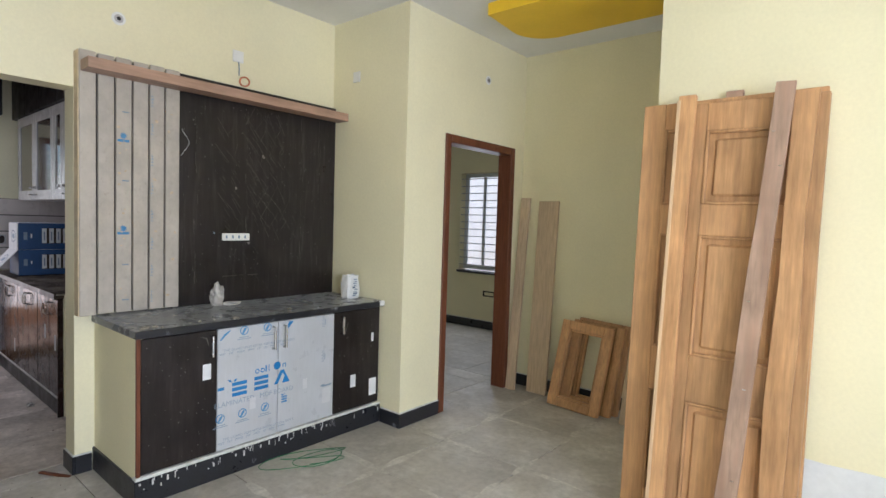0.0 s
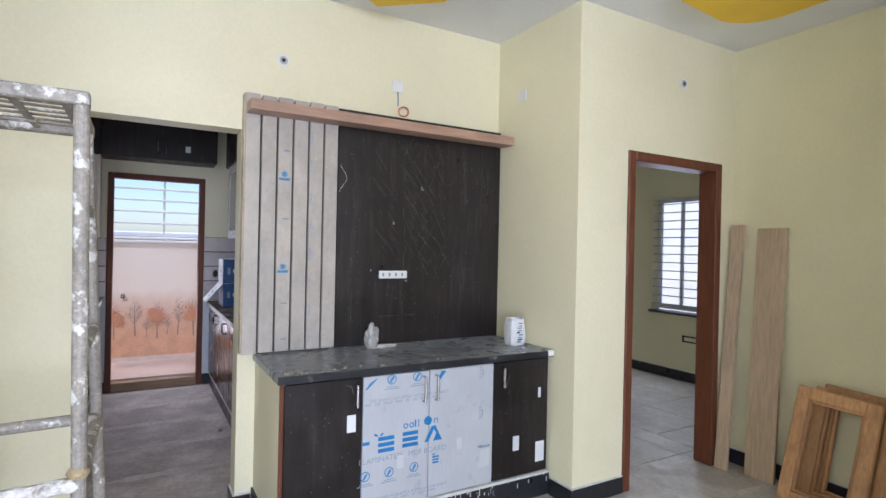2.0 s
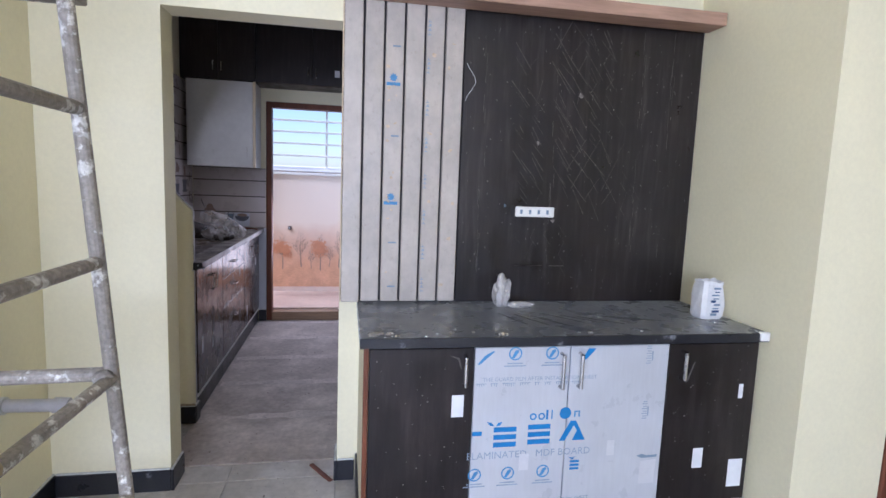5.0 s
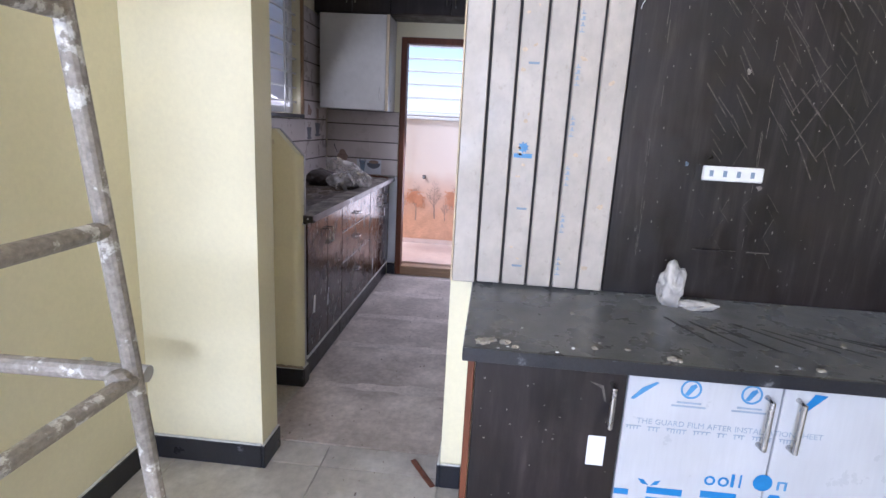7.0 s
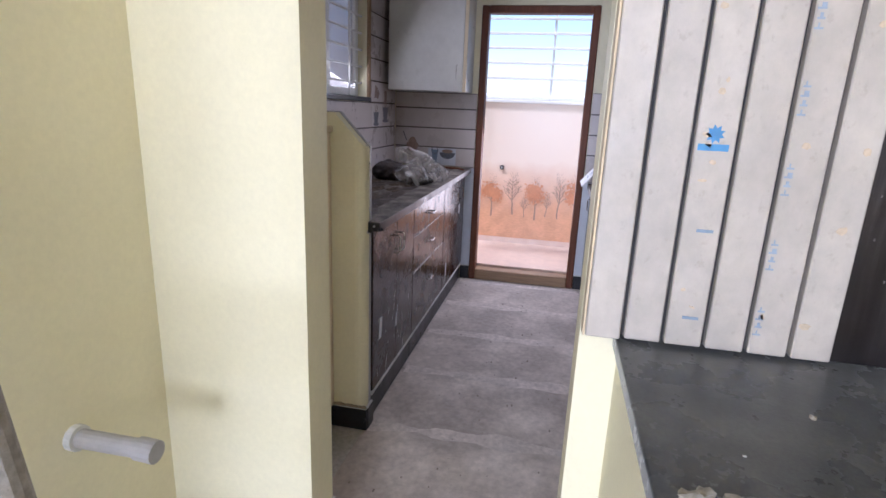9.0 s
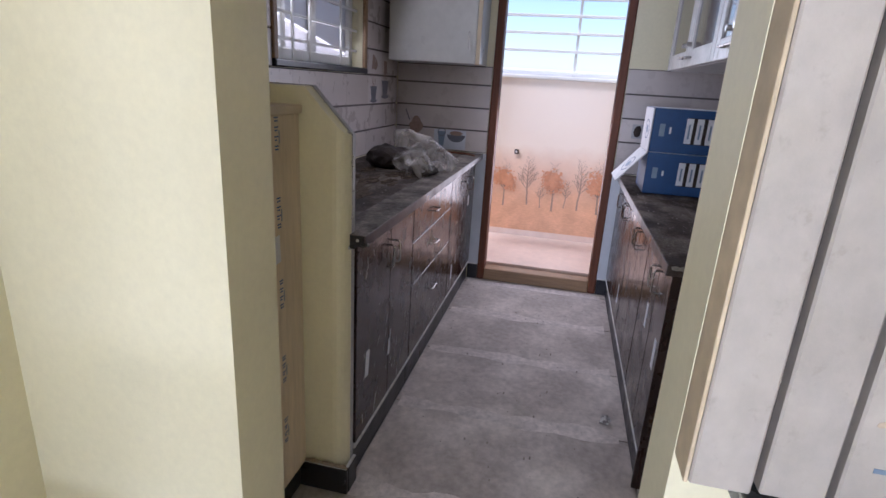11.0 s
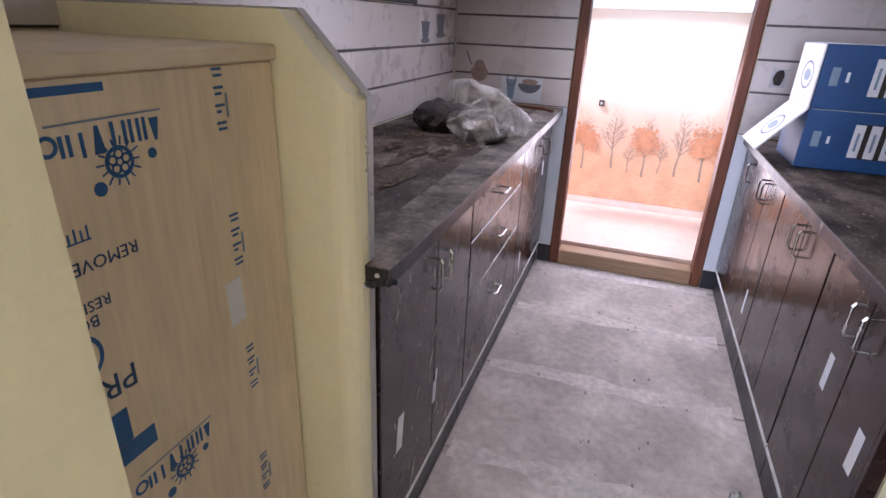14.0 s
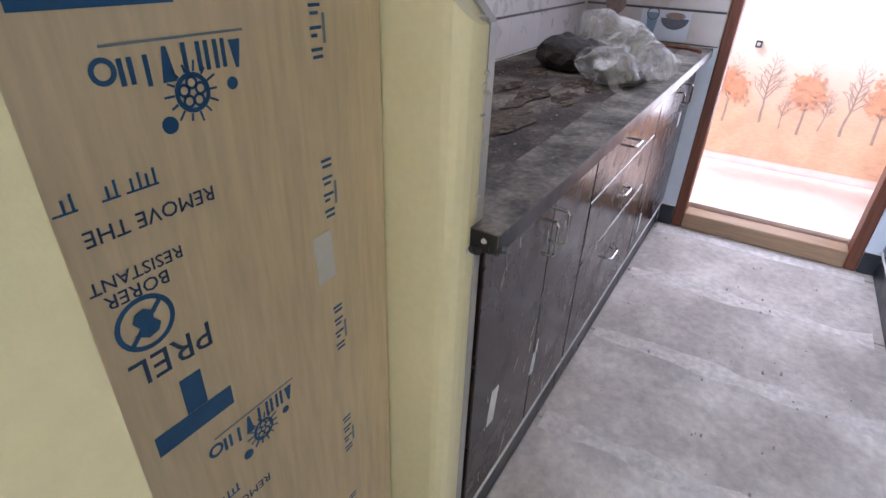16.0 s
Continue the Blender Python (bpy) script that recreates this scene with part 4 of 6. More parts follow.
tagged(part("plaster_crumbs", crumbs, GROUT, top, "white plaster crumbs"), kind="stuff")
for x, y, r in ((-2.765, 1.035, 0.016), (-2.785, 1.058, 0.011), (-2.775, 1.090, 0.013), (-2.752, 1.115, 0.009), (-2.79, 1.32, 0.008), (-2.76, 1.505, 0.012), (-2.755, 1.52, 0.009), (-2.80, 1.405, 0.006), (-3.05, 1.30, 0.006), (-2.77, 1.86, 0.009), (-2.95, 2.02, 0.006)):
    part("plaster_lump", crumple((x, y, 0.8765), (r * 0.75, r, r * 0.5), 40 * r + 9 * y, 2, 0.9), PUTTYLUMP, top, "broken plaster lump")
smear = bmesh.new()
for k in range(9):
    a = 20 + k * 6
    b0 = turned(box(-0.10, 0.10, -0.004, 0.004, -0.0003, 0.0003), pose(-3.0 + 0.02 * (k % 3), 1.62 + 0.075 * k, 0.8769, 0, 0, a))
    me = bpy.data.meshes.new("t")
    b0.to_mesh(me)
    b0.free()
    smear.from_mesh(me)
    bpy.data.meshes.remove(me)
part("wipe_mark", smear, BLACKPL, top, "dark wiped streaks in the dust")
part("end_clip", box(-2.745, -2.722, 2.570, 2.612, 0.845, 0.880, 0.003), WHITEPL, top, "white plaster lump")

bag = thing("crumpled_plastic_bag", (-3.22, 1.68, 0.8765), "small crumpled grey plastic bag on the counter", "bag")
part("body", draped((-3.23, 1.638, 0.8765), (0.034, 0.040, 0.088), 3, 4), MILKFILM, bag, "", True)
part("tail", draped((-3.21, 1.720, 0.8765), (0.03, 0.060, 0.014), 5, 4), MILKFILM, bag, "", True)

pack = thing("paper_sack", (-3.0, 2.52, 0.8765), "small open white paper sack of putty on the counter", "bag")
bm = bmesh.new()
rings = []
for k, (z, s) in enumerate(((0, 0.9), (0.015, 1.0), (0.06, 1.03), (0.10, 1.0), (0.13, 0.92), (0.15, 0.85), (0.165, 0.9))):
    r = []
    for j in range(20):
        a = 2 * math.pi * j / 20
        c, s_ = math.cos(a), math.sin(a)
        q = 0.058 * s / max(abs(c), abs(s_)) ** 0.75
        wob = 1 + 0.08 * noise.noise(Vector((c * 2, s_ * 2, z * 20)))
        r.append(bm.verts.new((-3.0 + q * c * wob * 0.9, 2.525 + q * s_ * wob, 0.8765 + z + (0.02 * noise.noise(Vector((c * 3, s_ * 3, 1))) if k > 4 else 0))))
    rings.append(r)
for r0, r1 in zip(rings, rings[1:]):
    for j in range(20):
        bm.faces.new((r0[j], r0[(j + 1) % 20], r1[(j + 1) % 20], r1[j]))
bm.faces.new(rings[0][::-1])
bm.faces.new([bm.verts.new((v.co.x * 0.9 - 0.3, v.co.y * 0.9 + 0.2525, v.co.z - 0.02)) for v in rings[-1]])
part("sack", bm, PUTTY, pack)
for k in range(9):
    w = 0.014 + 0.022 * rng.random()
    y = 2.497 + rng.random() * 0.02
    part("label", box(-2.9445, -2.9430, y, y + w, 0.895 + k * 0.0145, 0.895 + k * 0.0145 + rng.uniform(0.004, 0.011)), NAVY if k % 3 == 1 else GREYINK, pack, "dark printed bar")

wire = thing("wire_loop", (-2.62, 1.9, 0), "loose loops of thin green wire on the floor", "wire")
part("wire", tube([(-2.60 + 0.10 * math.sin(a * 1.0) + 0.05 * math.sin(a * 0.37), 1.90 + 0.20 * math.cos(a * 0.93) + 0.08 * math.sin(a * 0.5), 0.006 + 0.004 * (1 + math.sin(a * 2.3))) for a in (k * 0.22 for k in range(100))], 0.0022, 5), WIRE, wire)

# ---- scaffold ----
sc = thing("scaffold_frame", (-2.18, 0.05, 0), "paint-splashed grey steel tube scaffold with a slatted top", "scaffold")
AX, BX, NY, SY = -1.946, -2.42, 0.31, -0.20
def lean_y(x, z):
    """The worn frame leans a little."""
    return (0.012 if x == AX else 0.05) * (1.2 - z) / 1.2 - 0.012


def lean_x(x, z):
    return x + (min(0.06, 0.08 * (z - 1.22)) if x == BX else 0.0)


for x, y in ((AX, NY), (BX, NY), (BX, SY), (AX, SY)):
    part("post", tube([(lean_x(x, z) + 0.003 * math.sin(z * 5), y + lean_y(x, z), z) for z in (0.0, 0.6, 1.2, 1.84)], 0.0185, 14), TUBE, sc)
for z in (1.57, 1.185, 0.865, 0.50, 0.20):
    part("rung", tube([(AX, NY + lean_y(AX, z), z), (lean_x(BX, z), NY + lean_y(BX, z), z)], 0.0175, 10), TUBE, sc)
    part("rung", tube([(AX, SY + lean_y(AX, z), z), (lean_x(BX, z), SY + lean_y(BX, z), z)], 0.0175, 10), TUBE, sc)
for x, z in ((AX, 0.845), (BX, 0.875), (AX, 0.25), (BX, 0.25)):
    crusted = z > 0.5 and x == AX
    bar = tube([(lean_x(x, z), NY + lean_y(x, z) + (SY - NY) * k / 24, z - 0.01 * k / 24) for k in range(25)], 0.0195, 12)
    if crusted:
        for v in bar.verts:
            n = noise.noise(v.co * 55)
            v.co += Vector((0, 0, 0.006 * n)) + Vector((0.005 * noise.noise(v.co * 40), 0, 0))
    part("cross_tube", bar, CRUST if crusted else TUBE, sc, "tube crusted with white paint" if crusted else "")
for x0, x1, y0, y1 in ((AX - 0.025, AX + 0.025, SY - 0.04, NY), (BX - 0.025, BX + 0.025, SY - 0.04, NY - 0.02)):
    part("top_rail", box(x0, x1, y0, y1, 1.825, 1.86, 0.004), TUBE, sc)
for y0 in (SY - 0.035, NY - 0.065):
    part("top_rail", box(BX + 0.025, AX - 0.025, y0, y0 + 0.045, 1.825, 1.86, 0.004), TUBE, sc)
for k in range(6):
    x = BX + 0.075 + k * 0.065
    part("platform_slat", box(x - 0.011, x + 0.011, SY + 0.01, NY - 0.065, 1.840, 1.845, 0.001), TUBE, sc)
for y in (-0.03, 0.14):
    part("platform_brace", box(BX + 0.025, AX - 0.025, y - 0.010, y + 0.010, 1.833, 1.8395, 0.001), TUBE, sc)
for x, y in ((AX, NY), (BX, NY), (BX, SY), (AX, SY)):
    part("weld", crumple((x, y - 0.01, 0.86), (0.026, 0.026, 0.02), 2, 2, 0.2), YELLOWPAINT if (x, y) == (AX, NY) else TUBE, sc, "weld dabbed with ochre paint" if (x, y) == (AX, NY) else "")

stub = thing("pipe_stub", (-3.05, LW, 0.53), "grey plastic pipe stub with a cap sticking out of the wall", "pipe")
part("pipe", tube([(-3.04, LW, 0.552), (-3.055, -0.11, 0.542)], 0.024, 16), PVC, stub)
part("cap", tube([(-3.054, -0.135, 0.543), (-3.055, -0.085, 0.540)], 0.029, 16), PVC, stub, "grey push-on cap")
part("plaster_collar", tube([(-3.04, LW, 0.552), (-3.04, LW + 0.02, 0.552)], 0.033, 14), GROUT, stub, "white plaster collar")

# ---- alcove: planks and frames ----


def leaning(name, x0, x1, length, thick, foot_y, top_y, mat, label, cat, slant=0.0, wane=0.0, nails=(), sap=0.0):
    """A plank standing on the floor and leaning on a wall that lies towards +y."""
    w = x1 - x0
    bm = bmesh.new()
    n = 8
    ra = []
    for k in range(n + 1):
        z = length * k / n
        e = wane * noise.noise(Vector((x0 * 9, z * 2.2, 1.0)))
        f = wane * noise.noise(Vector((x0 * 9, z * 2.2, 7.0)))
        ra.append([bm.verts.new(c) for c in ((-w / 2 + e, 0, z), (w / 2 + f, 0, z), (w / 2 + f, thick, z), (-w / 2 + e, thick, z))])
    for a, b in zip(ra, ra[1:]):
        for j in range(4):
            bm.faces.new((a[j], a[(j + 1) % 4], b[(j + 1) % 4], b[j]))
    bm.faces.new(ra[0][::-1])
    bm.faces.new(ra[-1])
    bmesh.ops.bevel(bm, geom=[e for e in bm.edges], offset=0.0015, segments=1, affect="EDGES")
    tilt = math.degrees(math.asin(min(0.9, (top_y - foot_y) / length)))
    t = thing(name, ((x0 + x1) / 2, foot_y, 0), label, cat)
    m = Matrix.Translation(((x0 + x1) / 2, foot_y, 0.0)) @ pose(0, 0, 0, -tilt, slant, 0)
    turned(bm, m)
    low = min(v.co.z for v in bm.verts)
    bmesh.ops.translate(bm, verts=bm.verts, vec=(0, 0, -low))
    part("board", bm, mat, t)
    if nails:
        for z, u in nails:
            part("nail", turned(box(u - 0.007, u + 0.007, -0.003, 0.001, z, z + 0.0035, 0.0005), Matrix.Translation((0, 0, -low)) @ m), STEEL, t, "bright bent nail")
    if sap:
        part("sapwood", turned(box(-w / 2 - 0.004, -w / 2 + sap, -0.0012, thick * 0.8, 0.01, length - 0.02, 0.001), Matrix.Translation((0, 0, -low)) @ m), SAP, t, "pale sapwood edge")
    return t


leaning("plank", -2.535, -2.450, 1.69, 0.03, 3.92, FARY - 0.05, PALEWOOD, "narrow pale sawn plank leaning by the bedroom door", "plank", 0.0)
leaning("plank", -2.365, -2.175, 1.66, 0.022, 3.99, FARY - 0.03, PALEWOOD, "wide pale sawn plank leaning on the cream wall", "plank", 0.0)
leaning("plank", -1.46, -1.40, 1.30, 0.03, 3.80, FARY - 0.035, PALEWOOD, "thin pale plank leaning on the cream wall", "plank", 0.6)
leaning("plank", -1.385, -1.335, 1.33, 0.03, 3.82, FARY - 0.035, TEAK, "thin reddish plank leaning on the cream wall", "plank", 0.6)


def wooden_frame(x0, y_foot, y_top, w, h, d, label):
    t = thing("window_frame_unit", (x0 + w / 2, y_foot, 0), label, "window frame", "wooden frames leaning in the alcove")
    tilt = math.degrees(math.asin((y_top - y_foot) / h))
    m = Matrix.Translation((x0, y_foot, 0.0)) @ pose(0, 0, 0, -tilt, 3, 0)
    s = 0.07
    for n_, a, b, c, e in (("stile", 0, s, 0, h), ("stile", w - s, w, 0, h), ("rail", s, w - s, 0.0, s), ("rail", s, w - s, h - s, h)):
        part(n_, turned(box(a, b, 0, d, c + 0.022, e + 0.022, 0.006), m), TEAK, t)
    for n_, a, b, c, e in (("bead", s, s + 0.018, s, h - s), ("bead", w - s - 0.018, w - s, s, h - s), ("bead", s + 0.018, w - s - 0.018, s, s + 0.018), ("bead", s + 0.018, w - s - 0.018, h - s - 0.018, h - s)):
        part(n_, turned(box(a, b, 0.012, d - 0.004, c + 0.022, e + 0.022, 0.003), m), TEAK, t)
    return t


wooden_frame(-2.06, 3.79, 3.96, 0.43, 0.69, 0.045, "small raw teak window frame leaning in front of others")
wooden_frame(-1.99, 3.86, 4.02, 0.43, 0.69, 0.045, "small raw teak window frame leaning behind another")
wooden_frame(-1.96, 3.92, 4.06, 0.43, 0.70, 0.045, "small raw teak window frame leaning behind another")


def panel_door(x0, w, h, y_foot, y_top, slant, label):
    t = thing("door_leaf", (x0 + w / 2, y_foot, 0), label, "door leaf", "loose doors leaning on the wall")
    tilt = math.degrees(math.asin((y_top - y_foot) / h))
    m = Matrix.Translation((x0, y_foot, 0.012)) @ pose(0, 0, 0, -tilt, slant, 0)
    s, d = 0.105, 0.036
    part("stile", turned(box(0, s, 0, d, 0, h, 0.003), m), TEAK, t)
    part("stile", turned(box(w - s, w, 0, d, 0, h, 0.003), m), TEAK, t)
    rails = ((0.0, 0.18), (0.665, 0.875), (1.415, 1.555), (h - 0.125, h))
    for a, b in rails:
        part("rail", turned(box(s, w - s, 0.001, d - 0.001, a, b, 0.003), m), TEAK, t)
    for (_, a), (b, _) in zip(rails, rails[1:]):
        p = part("panel", turned(joined(box(s - 0.005, w - s + 0.005, 0.015, d - 0.010, a - 0.005, b + 0.005), box(s + 0.035, w - s - 0.035, 0.004, d - 0.004, a + 0.035, b - 0.035, 0.012)), m), TEAK, t)
        for q in ((s, s + 0.014, a, b), (w - s - 0.014, w - s, a, b), (s + 0.014, w - s - 0.014, a, a + 0.014), (s + 0.014, w - s - 0.014, b - 0.014, b)):
            part("moulding", turned(box(q[0], q[1], -0.006, 0.014, q[2], q[3], 0.004), m), TEAK, p)
    return t


panel_door(-0.965, 0.74, 2.035, 2.57, 2.655, 0.0, "raw teak panelled door leaf leaning on the wall")
panel_door(-0.785, 0.55, 2.01, 2.49, 2.60, 0.6, "raw teak panelled door leaf leaning on another door")
leaning("plank", -0.80, -0.725, 2.055, 0.028, 2.44, 2.56, TEAK, "reddish teak plank leaning on a door leaf", "plank", 0.6, 0.006, sap=0.012)
leaning("plank", -0.525, -0.45, 2.065, 0.022, 2.38, 2.54, GREYWOOD, "rough greyish plank leaning across the doors", "plank", 3.6, 0.008, nails=((1.86, -0.02), (1.72, 0.02), (1.16, -0.02), (0.80, 0.01), (0.42, 0.015)))
leaning("plank", -0.365, -0.280, 2.025, 0.03, 2.45, 2.57, TEAK, "wavy-edged teak plank leaning on a door leaf", "plank", 0.8, 0.02)
leaning("plank", -0.330, -0.255, 2.01, 0.03, 2.53, 2.635, TEAK, "teak plank leaning behind another plank", "plank", 1.0, 0.01)

leaning("plank", -0.605, -0.535, 2.075, 0.022, 2.585, 2.665, GREYWOOD, "short brown plank end standing behind a door leaf", "plank", 0.0, 0.004)

# ---- kitchen: base cabinets ----


def d_handle(parent, x, y, z, face=1, vertical=True, length=0.085):
    """A squared steel loop handle on a door that faces +y (face 1) or -y (face -1)."""
    h, o = length / 2, 0.026 * face
    if vertical:
        pts = [(x, y, z - h), (x, y + o * 0.8, z - h), (x, y + o, z - h + 0.008), (x, y + o, z + h - 0.008), (x, y + o * 0.8, z + h), (x, y, z + h)]
    else:
        pts = [(x - h, y, z), (x - h, y + o * 0.8, z), (x - h + 0.008, y + o, z), (x + h - 0.008, y + o, z), (x + h, y + o * 0.8, z), (x + h, y, z)]
    return part("handle", tube(pts, 0.0040, 8), STEEL, parent, "steel loop handle")


def base_unit(x0, x1, front, back, z1, face, doors, label, drawers=False, handles=()):
    """x0 is nearer the living room; doors are x splits."""
    y0, y1 = min(front, back), max(front, back)
    inset = 0.022 * face
    c = thing("base_cabinet", ((x0 + x1) / 2, front, 0), label, "kitchen cabinet", "kitchen base cabinets")
    part("carcass", box(x1 + 0.001, x0 - 0.001, min(front - inset, back), max(front - inset, back), 0.135, z1, 0.002), KLAM, c)
    part("plinth", box(x1 + 0.001, x0 - 0.001, min(front - 0.012 * face, back), max(front - 0.012 * face, back), 0, 0.122, 0.002), SKIRT, c, "black stone plinth")
    part("paint_line", box(x1 + 0.001, x0 - 0.001, min(front - 0.03 * face, front + 0.001 * face), max(front - 0.03 * face, front + 0.001 * face), 0.122, 0.137, 0.003), GROUT, c, "dusty white line above the plinth")
    ya, yb = min(front, front - 0.02 * face), max(front, front - 0.02 * face)
    if drawers:
        for a, b, hz in ((0.142, 0.500, 0.375), (0.504, 0.705, 0.618), (0.709, z1 - 0.015, 0.785)):
            d = part("drawer", box(x1 + 0.003, x0 - 0.003, ya, yb, a, b, 0.0025), KLAM, c)
            d_handle(d, (x0 + x1) / 2 + 0.03, front, hz, face, False)
    else:
        for (a, b), hx in zip(zip(doors, doors[1:]), handles):
            d = part("door", box(b + 0.002, a - 0.002, ya, yb, 0.142, z1 - 0.012, 0.0025), KLAM, c)
            d_handle(d, hx, front, 0.755 if face > 0 else 0.745, face)
    return c


LF, RF = 0.092, 1.085
u = base_unit(-4.130, -4.790, LF, KL, 0.893, 1, (-4.134, -4.480, -4.788), "glossy wine-brown double-door base cabinet under granite", handles=(-4.445, -4.515))
for x, z, w, h in ((-4.24, 0.408, 0.035, 0.10), (-4.487, 0.355, 0.025, 0.07), (-4.50, 0.40, 0.012, 0.05)):
    part("sticker", turned(box(-w / 2, w / 2, -h / 2, h / 2, 0, 0.0012), on_y(x, LF + 0.0004, z, -8)), PAPER, u, "torn white paper sticker")
base_unit(-4.792, -5.583, LF, KL, 0.893, 1, (), "glossy wine-brown three-drawer base cabinet", True)
u = base_unit(-5.585, -6.360, LF, KL, 0.893, 1, (-5.587, -5.975, -6.358), "glossy wine-brown base cabinet beside the back door", handles=(-5.94, -6.15))
part("sticker", box(-6.17, -6.13, LF, LF + 0.0012, 0.60, 0.67), PAPER, u, "white paper sticker")
part("sticker", box(-5.72, -5.69, LF, LF + 0.0012, 0.22, 0.31), PAPER, u, "white paper sticker")

u = base_unit(-4.392, -4.900, RF, KR, 0.834, -1, (-4.394, -4.600, -4.898), "glossy wine-brown base cabinet at the counter's end", handles=(-4.565, -4.635))
for x, z, w, h in ((-4.70, 0.561, 0.03, 0.10), (-4.45, 0.516, 0.035, 0.11)):
    part("sticker", box(x - w / 2, x + w / 2, RF - 0.0012, RF, z - h / 2, z + h / 2), PAPER, u, "white paper sticker")
part("end_panel", box(-4.391, -4.374, RF - 0.004, 1.114, 0.0, 0.834, 0.002), KLAM, u, "dark end strip")
base_unit(-4.902, -5.500, RF, KR, 0.834, -1, (-4.904, -5.175, -5.498), "glossy wine-brown double-door base cabinet under granite", handles=(-5.140, -5.210))
u = base_unit(-5.502, -6.360, RF, KR, 0.834, -1, (-5.504, -5.765, -6.060, -6.358), "glossy wine-brown base cabinet in the corner", handles=(-5.735, -5.80, -6.10))
part("sticker", box(-5.62, -5.60, RF - 0.0012, RF, 0.25, 0.36), PAPER, u, "white paper sticker")

for cab_x0, cab_x1, owner in ((-4.78, -4.14, 0), (-5.57, -4.80, 1), (-6.34, -5.60, 2)):
    unit = [o for o in scene.objects if o.name.startswith("base_cabinet") and not o.parent and o.location.y < 0.5][owner]
    bm = bmesh.new()
    for _ in range(34):
        x, z = rng.uniform(cab_x0, cab_x1), 0.16 + 0.70 * rng.random() ** 1.6
        w, h = rng.uniform(0.0008, 0.004), rng.uniform(0.004, 0.035)
        r = [(w * math.cos(a) * rng.uniform(0.6, 1.3), h * math.sin(a) * rng.uniform(0.6, 1.1)) for a in (k * math.pi / 4 for k in range(8))]
        one = flat(r, on_y(x, LF + 0.0003, z, rng.uniform(-35, 20)))
        me = bpy.data.meshes.new("t")
        one.to_mesh(me)
        one.free()
        bm.from_mesh(me)
        bpy.data.meshes.remove(me)
    tagged(part("cement_streak", bm, JOINT, unit, "dried cement streaks"), kind="stuff")

left_top = thing("kitchen_counter", (-5.25, -0.2, 0.893), "cement-dusted dark granite kitchen counter", "countertop")
part("slab", box(-6.360, -4.085, 0.0869, 0.137, 0.894, 0.932, 0.0008), KFRONT, left_top, "paler dusty front strip")
part("slab", box(-6.360, -4.128, 0.0160, 0.0868, 0.8945, 0.932, 0.0008), KFRONT, left_top, "paler dusty front strip")
part("slab", box(-6.360, -4.128, KL + 0.012, 0.0155, 0.8945, 0.9318, 0.0008), KGRANITE, left_top)
rd = random.Random(5)
for k in range(30):
    x, y, r = rd.uniform(-5.6, -4.2), rd.uniform(-0.46, -0.03), rd.uniform(0.03, 0.10)
    pts = [(r * 1.6 * rd.uniform(0.45, 1.0) * math.cos(q), r * 0.6 * rd.uniform(0.45, 1.0) * math.sin(q)) for q in (j * math.pi / 9 for j in range(18))]
    part("dirt_patch", flat([(x + u, y + v) for u, v in pts], Matrix.Translation((0, 0, 0.9324 + 0.00012 * k))), DIRT if k % 3 else PALEDIRT, left_top, "patch of dried mortar dirt")
part("front_edge", box(-6.359, -4.0855, 0.1372, 0.1388, 0.8955, 0.9305, 0.0006), SKIRT, left_top, "black polished edge")
part("front_edge", box(-4.0848, -4.0832, 0.0885, 0.1360, 0.8955, 0.9305, 0.0006), SKIRT, left_top, "black polished edge")
for x, y, z, r, m_ in ((-4.083, 0.130, 0.903, 0.008, SKIRT), (-4.083, 0.100, 0.893, 0.010, SKIRT), (-4.083, 0.113, 0.914, 0.005, GROUT), (-4.084, 0.088, 0.886, 0.006, GROUT), (-4.10, 0.139, 0.898, 0.008, SKIRT)):
    part("chipped_edge", crumple((x, y, z - r * 0.5), (r * 0.5, r, r), 30 * y + z, 2, 0.5), m_, left_top, "chipped stone edge")
dirt = bmesh.new()
for _ in range(220):
    x, y, s = rng.uniform(-6.2, -4.25), rng.uniform(-0.48, 0.10), rng.uniform(0.0015, 0.006)
    add_box(dirt, x, x + s * rng.uniform(1, 2), y, y + s, 0.932, 0.932 + s * 0.4, s * 0.1)
tagged(part("cement_crumbs", dirt, GRIT, left_top, "grey cement crumbs"), kind="stuff")
right_top = thing("kitchen_counter", (-5.37, 1.4, 0.834), "cement-dusted dark granite counter with cartons on it", "countertop")
part("slab", box(-6.360, -4.366, 1.060, 1.2975, 0.835, 0.873, 0.004, 2), KGRANITE, right_top)
part("slab", box(-6.360, -4.547, 1.2985, KR - 0.012, 0.835, 0.873, 0.003), KGRANITE, right_top)
part("plastered_end", box(-4.3658, -4.3625, 1.118, 1.2970, 0.8345, 0.860, 0.001), CREAM, right_top, "cream plaster over the slab's end")
for k in range(9):
    part("plaster_crumb", crumple((-4.364, 1.085 + 0.025 * k, 0.858), (0.006, 0.014, 0.008), k + 3, 2, 0.5), PUTTYLUMP, right_top, "pale plaster crumb")
part("front_edge", box(-6.359, -4.367, 1.0582, 1.0598, 0.8365, 0.8715, 0.0006), SKIRT, right_top, "black polished edge")
dirt = bmesh.new()
for _ in range(60):
    x, y, s = rng.uniform(-5.7, -4.45), rng.uniform(1.08, 1.28), rng.uniform(0.0015, 0.006)
    add_box(dirt, x, x + s * rng.uniform(1, 3), y, y + s, 0.873, 0.873 + s * 0.4, s * 0.1)
tagged(part("cement_crumbs", dirt, GRIT, right_top, "grey cement crumbs"), kind="stuff")
